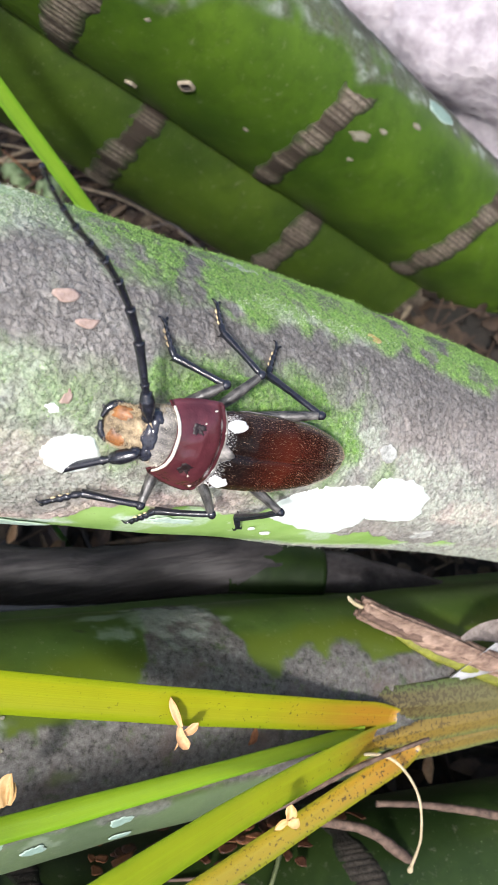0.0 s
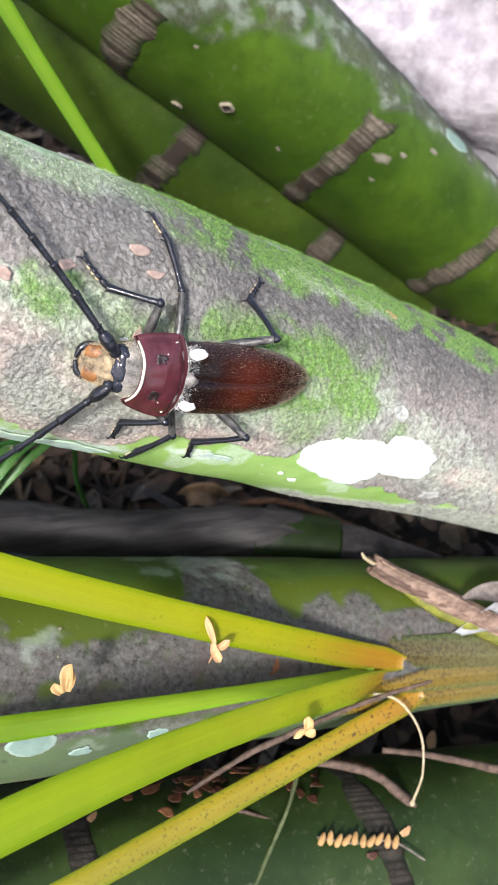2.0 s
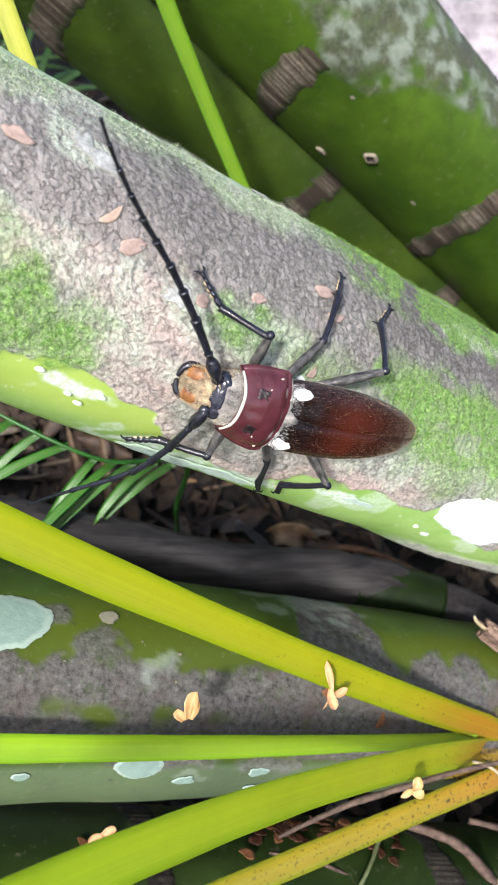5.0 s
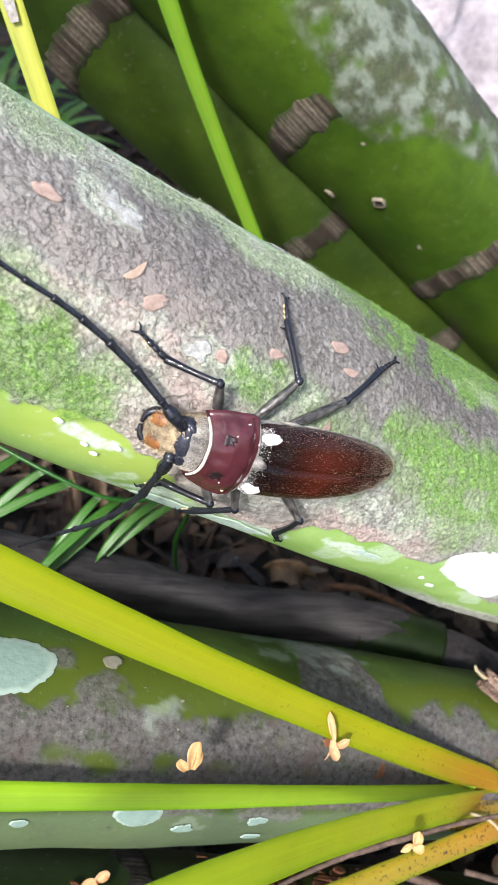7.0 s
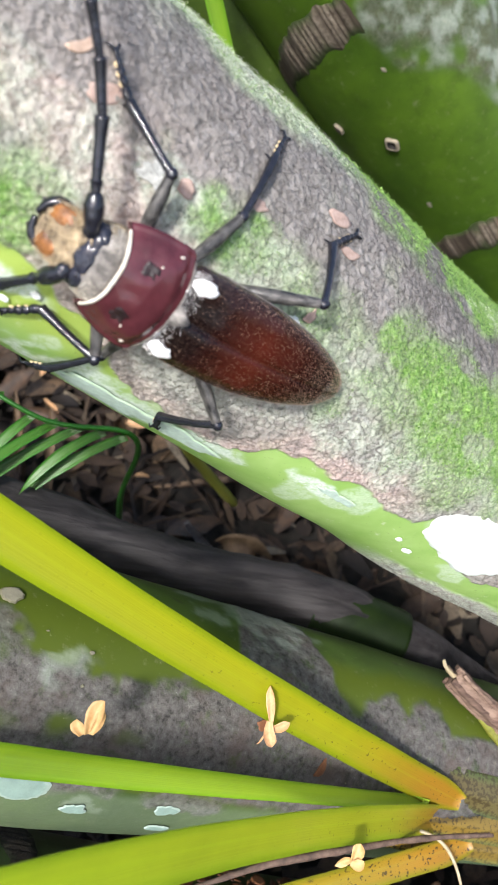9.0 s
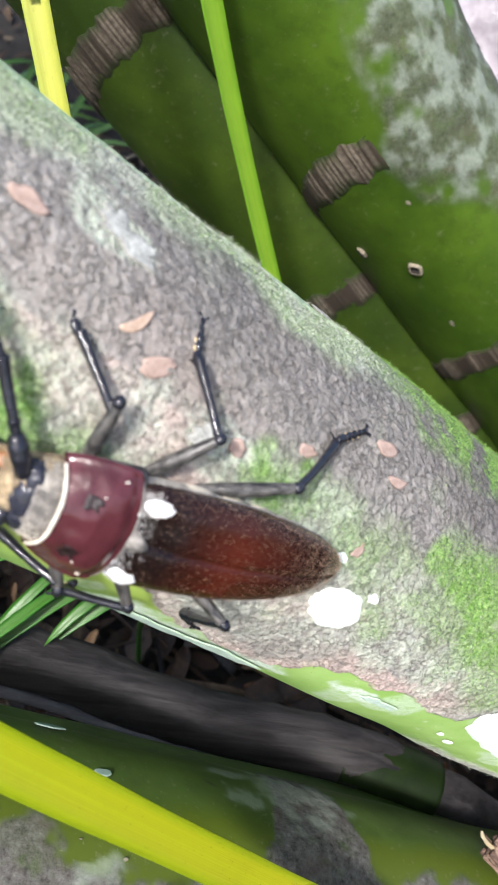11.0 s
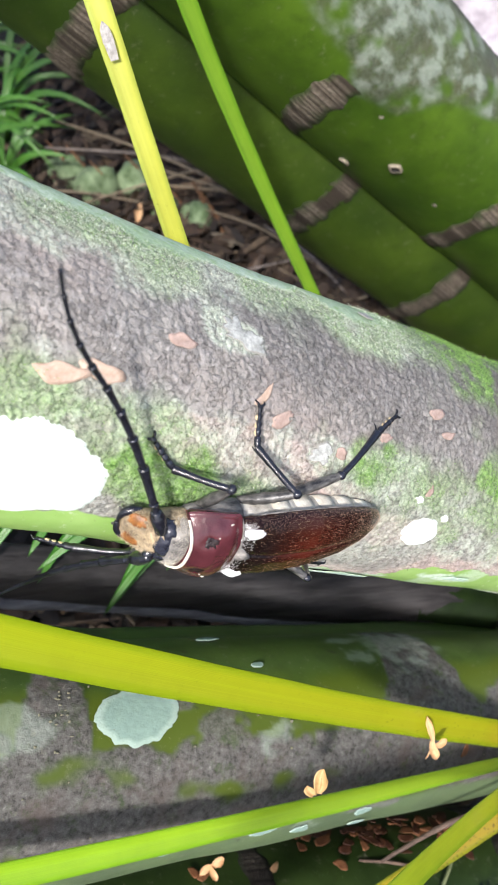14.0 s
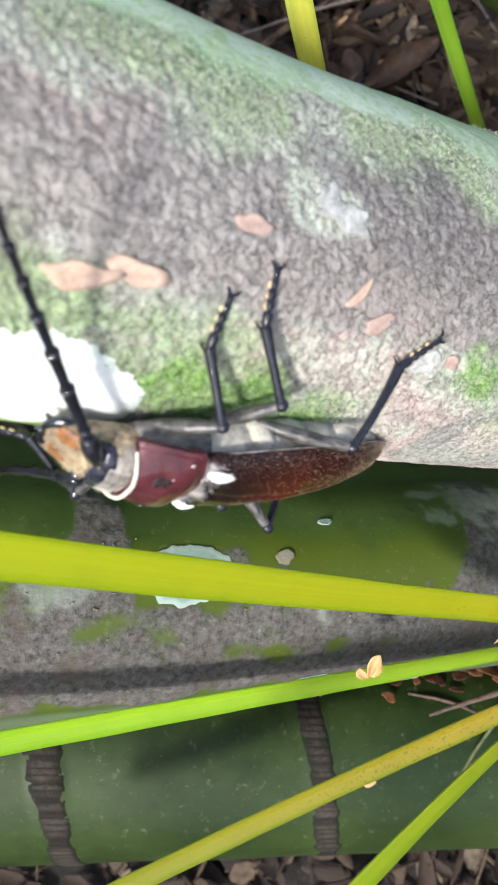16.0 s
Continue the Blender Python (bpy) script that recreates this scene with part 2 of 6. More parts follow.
MAIN = Stem((0, 0, 0.3), (0.75808, 0.23213, -0.60945), (0.29279, -0.95618, 0), (0.58274, 0.17844, 0.79283),
            (2.01286, 0.23674, 0.08452, -0.00348), (0.84756, 0.07768, -0.05965, 0.0009), (-0.86672, -0.14353, 0.00279, 0.04319), -0.2, 0.15)
FRONT = Stem((-0.06694, -0.07334, 0.22309), (0.91722, -0.01574, -0.39807), (-0.01716, -0.99985, 0), (0.39801, -0.00683, 0.91735),
             (-0.14836, -0.00911), (-0.06421, -0.0093), (-0.02792, 0.03979), -0.2, 0.25)
BACK = Stem((0.03288, 0.24518, 0.21498), (0.31795, -0.49927, -0.806), (-0.84348, -0.53716, 0), (0.43295, -0.67985, 0.59191),
            (-0.78868, -0.05693), (-0.33187, 0.00497), (0.0559,), -0.5, 0.4)
FAR = Stem((-0.012, 0.272, 0.145), BACK.d0, BACK.u, BACK.v, (-0.75, -0.05693), (-0.30, 0.00497), (0.047,), -0.5, 0.4)
LOW = Stem((-0.1, -0.128, 0.111), (0.9655, 0.03, -0.2587), (-0.0310, -0.9995, 0.0), (0.2586, -0.0080, 0.9660), (0.0, 0.0), (0.0, 0.0), (-0.02, 0.052), -0.3, 0.3)


def skin(stem, s, th, move):
    """The mesh of a stem on a grid of s and th, its skin moved out by what move gives for the places."""
    n, m = len(s), len(th)
    ss, tt = np.repeat(s, m), np.tile(th, n)
    base = stem.at(ss, tt)
    off, masks = move(base, ss, tt)
    verts = stem.at(ss, tt, off)
    i, j = np.meshgrid(np.arange(n - 1), np.arange(m), indexing="ij")
    k = (j + 1) % m
    faces = np.stack([i * m + j, i * m + k, (i + 1) * m + k, (i + 1) * m + j], -1).reshape(-1, 4)
    faces = faces.tolist() + [list(range(m)), list(range((n - 1) * m, n * m))[::-1]]
    return verts, faces, masks, ss, tt


def patch(s, th, spots, p, wob=0.35, scale=90, blur=0.06):
    """How far each place lies in ragged ovals (s, th, half length, half angle): 0 to 1."""
    out = np.zeros(len(s))
    edge = wob * fbm(p, scale, 3)
    for s0, t0, ds, dt in spots:
        out = np.maximum(out, soft(1.0 - np.hypot((s - s0) / ds, (th - t0) / dt) + edge, -blur, blur + 0.1))
    return out


def even(*pieces):
    return np.concatenate([np.linspace(a, b, n, endpoint=False) for a, b, n in pieces] + [[pieces[-1][1]]])


# ---- the mossy palm stem that carries the beetle ----
def rooted(name, me, mt, palm):
    """A trunk under its palm, left where it was built."""
    ob = part(name, me, mt, palm)
    ob.matrix_parent_inverse = palm.matrix_basis.inverted()
    return ob


def main_growth(p, s, th):
    th = np.where(th > 180, th - 360, th)
    warp = fbm(p, 60, 3)
    edge = np.interp(s, (-0.25, -0.2, -0.16, -0.14, -0.128, -0.121, -0.112, -0.107, -0.1, -0.092, -0.083, -0.062, -0.045, -0.038, -0.024, -0.006, 0.018, 0.05, 0.08, 0.2),
                     (98, 103, 100, 99, 96, 91, 90, 96, 97, 103, 114, 118, 117, 105, 98, 95, 96, 104, 108, 104))
    line = th - edge - 5 * warp - 2.5 * fbm(p, 260, 2)
    bare = soft(line, -1.0, 1.2) * (th > 0)
    under = soft(s, 0.02, 0.045) * soft(th - 129 + 230 * (np.clip(s, 0.03, 0.12) - 0.03) + 5 * warp, -2, 3) * (th < 165)
    rim_skin = soft(-th - 6 + 6 * warp, 0, 8) * soft(-s, 0.045, 0.075)
    bare = np.maximum(bare * (1 - under), rim_skin)
    lime = 0.65 * soft(line, -1, 1) * soft(-th, -124, -108) * soft(-s, 0.035, 0.06) * soft(s, -0.155, -0.13)
    pink = soft(line, -13, -4) * soft(s, -0.15, -0.10) * soft(-s, -0.02, 0.0) * soft(fbm(p, 45, 3), -0.9, -0.1)
    pink = np.maximum(pink, patch(s, th, ((-0.062, 80, 0.018, 8), (-0.108, 81, 0.02, 9), (-0.13, 60, 0.03, 8)), p) * 0.75)
    flush = soft(th + 6 * warp, 52, 70) * soft(fbm(p + 5, 34, 3), -0.75, 0.25) * (1 - bare)
    moss = patch(s, th, ((-0.010, 50, 0.024, 11), (0.010, 50, 0.026, 13), (0.004, 66, 0.020, 12), (0.028, 62, 0.012, 13)), p, 0.5, 110, 0.45)
    moss = moss * (1 - 0.85 * patch(s, th, ((0.013, 61, 0.006, 5), (-0.004, 40, 0.005, 3)), p, 0.6, 160, 0.3))
    moss = np.maximum(moss, patch(s, th, ((-0.145, 80, 0.018, 15), (-0.128, 85, 0.014, 10), (-0.155, 70, 0.012, 8)), p, 0.45, 120, 0.35))
    moss = np.maximum(moss, patch(s, th, ((-0.087, 55, 0.010, 8), (-0.078, 49, 0.006, 5), (-0.03, 50, 0.006, 6)), p, 0.7, 150, 0.4) * 0.9)
    film = patch(s, th, ((-0.188, 66, 0.030, 11), (-0.175, 59, 0.020, 7), (-0.122, 74, 0.012, 8), (-0.20, 62, 0.03, 12), (-0.055, 60, 0.018, 12), (0.0, 62, 0.045, 24), (-0.080, 55, 0.018, 10)), p, 0.8, 90, 0.6)
    moss = np.maximum(moss, 0.55 * film)
    blush = patch(s, th, ((-0.104, 80, 0.015, 11), (-0.095, 70, 0.012, 7), (-0.02, 92, 0.028, 5), (-0.112, 66, 0.012, 6), (0.105, 84, 0.02, 8)), p, 0.6, 90, 0.3)
    moss, pink = moss * (1 - 0.85 * blush), np.maximum(pink, 0.9 * blush)
    rim = soft(20 + 8 * warp - th, 0, 8) * soft(th, -62, -40) * soft(s + 0.02 * warp, -0.06, -0.03)
    rim = rim * soft(fbm(p, 120, 3), -0.55, 0.05)
    moss = np.maximum(moss, rim)
    moss = np.maximum(moss, 0.45 * soft(16 + 8 * warp - th, 0, 14) * soft(fbm(p + 9, 70, 3), -0.5, 0.4))
    pale = soft(14 + 8 * warp - th, 0, 12) * soft(-s, 0.035, 0.07) * 0.85
    pale = np.maximum(pale, patch(s, th, ((0.045, 57, 0.012, 8), (0.07, 63, 0.010, 7), (-0.10, 55, 0.008, 5), (-0.075, 52, 0.016, 7), (0.03, 12, 0.03, 5), (-0.2, 64, 0.03, 9),
                                          (-0.02, 82, 0.02, 8), (-0.17, 10, 0.03, 7), (0.03, 70, 0.03, 9), (-0.085, 60, 0.03, 10), (-0.155, 58, 0.03, 9), (0.1, 80, 0.03, 16), (0.0, 78, 0.03, 10), (-0.12, 78, 0.02, 8)), p, 0.8, 110, 0.45) * 0.75)
    pale = np.maximum(pale, patch(s, th, ((-0.131, 24, 0.008, 5), (-0.137, 22, 0.005, 6), (-0.103, 56, 0.006, 4), (-0.075, 125, 0.024, 11), (-0.048, 119, 0.010, 6), (-0.119, 101, 0.010, 3.5), (-0.012, 107, 0.012, 3.5)), p, 0.6, 160, 0.25))
    pale = np.maximum(pale, bare * soft(fbm(p, 70, 3), 0.45, 0.7) * 0.5)
    pale = np.maximum(np.maximum(pale, flush * 0.5), under * 0.75)
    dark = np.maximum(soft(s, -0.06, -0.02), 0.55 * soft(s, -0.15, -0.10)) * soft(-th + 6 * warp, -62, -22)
    return moss, bare, pink, pale, lime, dark


def main_move(p, s, th):
    moss, bare, pink, pale, lime, dark = main_growth(p, s, th)
    rough = 1 - bare
    crack = 1 - np.abs(fbm(p, 330, 2))
    lump = soft(np.abs(rnoise(p, 420) + 0.5 * rnoise(p + 3.3, 900)), 0.0, 0.35)
    off = 0.0009 * fbm(p, 26, 2) + rough * (0.00030 * lump + 0.00016 * fbm(p, 900, 2) - 0.00026 * soft(crack, 0.86, 1.0)) + 0.0003 * moss * (1 + rnoise(p, 500))
    off = off + 0.0003 * rough
    return off, {"growth": np.stack([moss, bare, pink], 1), "growth_more": np.stack([pale, lime, dark], 1)}


MAIN.move, MAIN.low = main_move, lambda p, s, th: (0.0009 * fbm(p, 26, 2) + 0.0006, None)
BARK = bark_shade("mossy_palm_bark")
s_main = even((-0.9, -0.23, 30), (-0.23, 0.17, 860), (0.17, 0.62, 30))
th_main = even((-45, 145, 360), (145, 315, 40))[:-1]
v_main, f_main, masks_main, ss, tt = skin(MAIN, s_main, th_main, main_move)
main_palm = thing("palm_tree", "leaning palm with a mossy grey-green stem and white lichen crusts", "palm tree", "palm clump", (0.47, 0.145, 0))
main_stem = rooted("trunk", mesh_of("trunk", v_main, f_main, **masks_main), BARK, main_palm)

# moss tufts, too many to count
MOSS = plain("moss", (0.085, 0.205, 0.03), (0.31, 0.49, 0.125), 900, 0.8, 0)
rng = np.random.default_rng(5)
weight = masks_main["growth"][:, 0] * (np.abs(ss + 0.03) < 0.2) * (1 - masks_main["growth"][:, 1])
pick = rng.choice(len(weight), 60000, p=weight**2 / (weight**2).sum())
root = v_main[pick] + rng.normal(0, 0.0003, (len(pick), 3))
way = MAIN.normal(tt[pick]) + rng.normal(0, 0.75, (len(pick), 3))
way /= np.linalg.norm(way, axis=1)[:, None]
wide = np.cross(way, rng.normal(0, 1, (len(pick), 3)))
wide /= np.linalg.norm(wide, axis=1)[:, None]
size = rng.uniform(0.0003, 0.0010, (len(pick), 1))
tuft = np.concatenate([root - wide * 0.00009, root + wide * 0.00009, root + way * size], 1).reshape(-1, 3)
moss_part = part("moss", mesh_of("moss", tuft, np.arange(len(tuft)).reshape(-1, 3).tolist()), MOSS, main_stem, "short bright green moss tufts")
tagged(moss_part, kind="stuff")

fibre_at = (0.12 + soft(-tt, -28, -14)) * soft(masks_main["growth_more"][:, 0] + 0.5 * masks_main["growth"][:, 0], 0.5, 1.0) * (1 - masks_main["growth"][:, 1]) * (np.abs(ss + 0.03) < 0.2)
pick = rng.choice(len(ss), 22000, p=fibre_at / fibre_at.sum())
root = v_main[pick] + rng.normal(0, 0.0003, (len(pick), 3))
way = 0.45 * MAIN.normal(tt[pick]) + rng.normal(0, 0.8, (len(pick), 3))
way /= np.linalg.norm(way, axis=1)[:, None]
wide = np.cross(way, rng.normal(0, 1, (len(pick), 3)))
wide /= np.linalg.norm(wide, axis=1)[:, None]
fibres = np.concatenate([root - wide * 0.00004, root + wide * 0.00004, root + way * rng.uniform(0.0004, 0.0013, (len(pick), 1))], 1).reshape(-1, 3)
fibre_part = part("lichen_fuzz", mesh_of("lichen_fuzz", fibres, np.arange(len(fibres)).reshape(-1, 3).tolist()), plain("pale_fibres", (0.45, 0.50, 0.36), (0.80, 0.83, 0.70), 900, 0.85, 0), main_stem, "short pale lichen fibres")
tagged(fibre_part, kind="stuff")


def lichen(stem, parent, s0, th0, ds, dt, mt, seed, label="", name="lichen", height=0.00025, lobes=0.16, rings=9):
    """A crust that lies on the skin: a thin raised sheet with a ragged rim."""
    n = 84
    a = np.linspace(0, 2 * math.pi, n, endpoint=False)
    ring = np.stack([np.cos(a), np.sin(a), 0 * a + seed * 3.7], 1)
    reach = 1 + lobes * fbm(ring, 1.3, 2) + 0.07 * rnoise(ring, 4.0) + 0.045 * rnoise(ring, 11.0)
    rows, faces, edge = [], [], []
    for k in range(rings + 1):
        f = k / rings
        s, th = s0 + ds * f * reach * np.cos(a), th0 + dt * f * reach * np.sin(a)
        lift = height * (1.0 if k < rings - 1 else 0.75 if k == rings - 1 else -0.6)
        flat = np.stack([s * 1.0, np.radians(th) * stem.rad(s), 0 * s + seed], 1)
        rows.append(stem.at(s, th, (stem.low or stem.move)(stem.at(s, th), s, th)[0] + lift + 0.0001 + (0.00005 * rnoise(flat, 700) if k < rings else 0 * s)))
        edge += [float(k >= rings - 1)] * n
    for k in range(rings):
        faces += [(k * n + j, k * n + (j + 1) % n, (k + 1) * n + (j + 1) % n, (k + 1) * n + j) for j in range(n)]
    edge = np.array(edge)
    me = mesh_of(name, np.concatenate(rows), faces, growth=np.stack([edge, edge, edge], 1))
    return part(name, me, mt, parent, label)


WHITE = lichen_shade("white_lichen", (0.84, 0.88, 0.85), (0.70, 0.77, 0.70))
GREYISH = lichen_shade("grey_lichen", (0.62, 0.62, 0.58), (0.30, 0.29, 0.26), 0.42)
AQUA = lichen_shade("pale_green_lichen", (0.24, 0.34, 0.29), (0.32, 0.41, 0.35))
MINT = lichen_shade("mint_lichen", (0.50, 0.63, 0.54), (0.46, 0.60, 0.44), 0.75)
TANNED = lichen_shade("tan_lichen", (0.26, 0.24, 0.18), (0.16, 0.15, 0.10))
for s0, t0, ds, dt, mt, seed, lob, lab in (
    (0.043, 91, 0.020, 15.5, WHITE, 1, 0.22, "large white lichen crust"), (0.068, 81, 0.015, 12, WHITE, 2, 0.15, "large white lichen crust"),
    (-0.052, 78.5, 0.0074, 7.6, WHITE, 3, 0.08, "round white lichen crust"), (-0.180, 84, 0.020, 19, WHITE, 4, 0.14, "large white lichen crust"),
    (-0.131, 24, 0.0062, 3.6, GREYISH, 7, 0.7, "flaking grey-white lichen crust"), (-0.134, 20, 0.003, 3.5, GREYISH, 8, 0.6, ""), (-0.103, 56, 0.004, 3.4, GREYISH, 9, 0.7, ""),
    (0.028, 112, 0.0022, 1.6, WHITE, 11, 0.2, ""), (0.02, 108, 0.0012, 1.2, WHITE, 12, 0.2, ""),
    (-0.118, 104, 0.0012, 1.0, WHITE, 13, 0.2, ""), (-0.110, 100, 0.0013, 1.2, WHITE, 14, 0.2, ""), (-0.114, 107, 0.0013, 1.0, WHITE, 15, 0.2, ""), (-0.128, 98, 0.0014, 1.2, WHITE, 16, 0.2, ""),
    (-0.060, 64, 0.0018, 1.6, WHITE, 17, 0.3, ""), (-0.045, 70, 0.0015, 1.6, WHITE, 18, 0.3, ""), (0.055, 60, 0.004, 4, GREYISH, 19, 0.5, ""), (0.01, -14, 0.006, 5, GREYISH, 20, 0.5, ""),
    (-0.071, -15, 0.003, 2.5, GREYISH, 21, 0.4, ""), (0.092, 100, 0.006, 4, GREYISH, 22, 0.5, ""),
    (-0.076, 128, 0.017, 7, MINT, 23, 0.35, "long mint-white lichen crust"), (-0.056, 125, 0.010, 5, MINT, 24, 0.5, ""), (-0.012, 105, 0.007, 2.4, MINT, 26, 0.6, "")):
    lichen(MAIN, main_stem, s0, t0, ds, dt, mt, seed, lab, lobes=lob, height=0.0005 if seed in (1, 2, 3, 4) else 0.0002, rings=12)


# ---- the smoother stem in front, under the frond ----
def front_move(p, s, th):
    th = np.where(th > 180, th - 360, th)
    warp = fbm(p, 55, 3)
    edge = np.interp(s, (-0.14, -0.11, -0.104, -0.092, -0.085, -0.066, -0.045, -0.03, -0.012, 0.015, 0.03, 0.037, 0.041, 0.062, 0.070, 0.078, 0.086, 0.097, 0.117, 0.127, 0.2),
                     (8, 5, -44, -40, 10, 15, 14, 18, 7, 13, 12, -10, -60, -60, -22, 2, 9, -3, -1, 7, 10))
    crust = soft(th - edge + 7 * warp + 4 * fbm(p, 200, 2), -2.0, 2.5) * soft(62 - th + 8 * warp, -3, 3)
    crust = crust * (1 - 0.95 * patch(s, th, ((-0.043, 35, 0.012, 6), (-0.070, 26, 0.006, 6), (-0.10, 20, 0.008, 5), (0.0, 36, 0.008, 4)), p, 1.4, 75, 0.5))
    crust = np.maximum(crust, 0.8 * patch(s, th, ((0.035, 64, 0.014, 6), (0.048, -66, 0.012, 10), (-0.053, -9, 0.006, 8), (-0.0385, 8.5, 0.009, 10), (0.009, 62, 0.004, 3.5), (-0.119, 6, 0.007, 6)), p, 0.55, 140, 0.15))
    pale = patch(s, th, ((0.048, -40, 0.016, 14), (0.022, -47, 0.009, 4), (0.03, -28, 0.006, 4), (-0.111, 0, 0.010, 8), (-0.019, 14, 0.006, 6), (0.004, 72, 0.006, 4), (0.022, -47, 0.008, 4)), p, 0.9, 170, 0.3) * 0.32
    # a faint sky sheen round the front side, put into the pale mask
    pale = np.maximum(pale, 0.14 * soft(th, 60, 66))
    lime = soft(th + 8 * warp, -26, -8) * (1 - crust) * soft(62 - th, 0, 4) * 0.9
    dots = soft(rnoise(p, 210), 0.83, 0.9) * 0.7
    ring = 0 * s
    off = 0.0006 * fbm(p, 30, 2) + 0.00035 * crust * (1 + fbm(p, 500, 2)) + (0.014 + 0.004 * soft(-s, 0.07, 0.11)) * soft(-th, 78, 106) * soft(th, -176, -140)
    return off, {"growth": np.stack([crust, ring, pale], 1), "growth_more": np.stack([lime, dots, 0 * s], 1)}


FRONT.move, FRONT.low = front_move, lambda p, s, th: (0.0006 * fbm(p, 30, 2) + 0.0006, None)
FRONT_SKIN = green_stem_shade("front_stem_skin", (0.034, 0.064, 0.010), (0.068, 0.112, 0.022), 0.195, 0.35)
v, f, mk, _, _ = skin(FRONT, even((-0.7, -0.2, 12), (-0.2, 0.2, 260), (0.2, 0.75, 16)), even((-70, 110, 130), (110, 290, 30))[:-1], front_move)
front_palm = thing("palm_tree", "leaning palm with a green and grey-crusted stem under yellow leaflets", "palm tree", "palm clump", (0.45, -0.08, 0))
front_stem = rooted("trunk", mesh_of("trunk", v, f, **mk), FRONT_SKIN, front_palm)
for s0, t0, ds, dt, mt, seed, lob in ((0.032, 83, 0.004, 2.6, AQUA, 48, 0.2), (-0.036, -54, 0.005, 2.4, AQUA, 49, 0.2),
                                      (-0.069, -2, 0.0145, 14, AQUA, 31, 0.14), (-0.015, 63, 0.0085, 7.5, AQUA, 32, 0.12), (0.003, 72, 0.004, 3, AQUA, 33, 0.4), (-0.053, 68, 0.003, 2.5, AQUA, 34, 0.2),
                                      (0.03, 68, 0.004, 3, AQUA, 35, 0.5), (-0.036, -8, 0.0032, 4, TANNED, 36, 0.2),
                                      (-0.02, -26, 0.003, 2, AQUA, 39, 0.2), (-0.01, 8, 0.0008, 0.8, TANNED, 41, 0.2)):
    lichen(FRONT, front_stem, s0, t0, ds, dt, mt, seed, "pale green lichen crust" if mt is AQUA else "", lobes=lob, height=0.00025)
for k in range(34):
    lichen(FRONT, front_stem, *((rng.uniform(-0.14, 0.12), rng.uniform(-10, 60)) if k < 14 else (rng.normal(-0.097, 0.004), rng.uniform(-20, 12))), rng.uniform(0.0003, 0.0007), rng.uniform(0.3, 0.7), TANNED, 50 + k, name="fleck", lobes=0.3, rings=3)


# ---- thick green stems behind, with ringed leaf scars ----
def scar_line(at, th):
    return at + 0.00024 * (th - 75)


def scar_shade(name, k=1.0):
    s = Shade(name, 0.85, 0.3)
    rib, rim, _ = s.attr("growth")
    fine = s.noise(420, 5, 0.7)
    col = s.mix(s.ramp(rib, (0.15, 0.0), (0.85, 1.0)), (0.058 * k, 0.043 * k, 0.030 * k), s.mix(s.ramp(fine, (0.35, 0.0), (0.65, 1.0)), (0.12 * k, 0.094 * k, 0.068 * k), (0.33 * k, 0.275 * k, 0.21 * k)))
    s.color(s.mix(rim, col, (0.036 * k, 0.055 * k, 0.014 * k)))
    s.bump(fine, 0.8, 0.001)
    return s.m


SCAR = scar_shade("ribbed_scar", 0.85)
# darker scar copies: the far and low stems' shade is in the colour
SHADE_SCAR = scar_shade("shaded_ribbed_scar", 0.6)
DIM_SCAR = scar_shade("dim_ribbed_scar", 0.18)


def leaf_scar(stem, parent, at, seed, grey_rim, mt=None, size=1.0):
    """A ribbed brown band round a stem where a leaf fell off."""
    rows = np.array((-1.0, -0.86, -0.5, 0.0, 0.5, 0.86, 1.0))
    n, m = len(rows), 560
    th = np.tile(np.linspace(-68, 128, m), n)
    x = np.repeat(rows, m)
    base = stem.at(scar_line(at, th), th) + seed
    wide = 0.0086 * size * (1 + 0.34 * fbm(base, 110, 3))
    s = scar_line(at, th) + x * wide + 0.0010 * fbm(base, 50, 2)
    ribs = np.abs(np.sin(np.radians(th) * 0.0559 / 0.0034 * math.pi + 2.6 * fbm(base, 110, 3))) ** 0.6 * soft(fbm(base + 4, 160, 3), -1.2, 0.1)
    off = stem.move(stem.at(s, th), s, th)[0] + (1 - x**4) * (0.0001 + (0.0009 if size == 1.0 else 0.0003) * ribs) * soft(fbm(base, 70, 2), -1.0, -0.2) - 0.0012 * (np.abs(x) > 0.95)
    if grey_rim:
        off = off - 0.004 * soft(grey_rim(s) + 3 - th + 8 * fbm(base, 70, 2), -3, 6)
    i, j = np.meshgrid(np.arange(n - 1), np.arange(m - 1), indexing="ij")
    faces = np.stack([i * m + j, i * m + j + 1, (i + 1) * m + j + 1, (i + 1) * m + j], -1).reshape(-1, 4).tolist()
    dim = ribs * (0.6 + 0.4 * (1 - x**2)) * soft(fbm(base, 110, 2), -0.9, 0.3)
    ob = part("leaf_scar", mesh_of("leaf_scar", stem.at(s, th, off), faces, growth=np.stack([dim, soft(np.abs(x) + 0.35 * fbm(base, 160, 2), 0.45, 0.95), dim], 1)), mt or SCAR, parent, "ribbed brown leaf scar")
    return ob


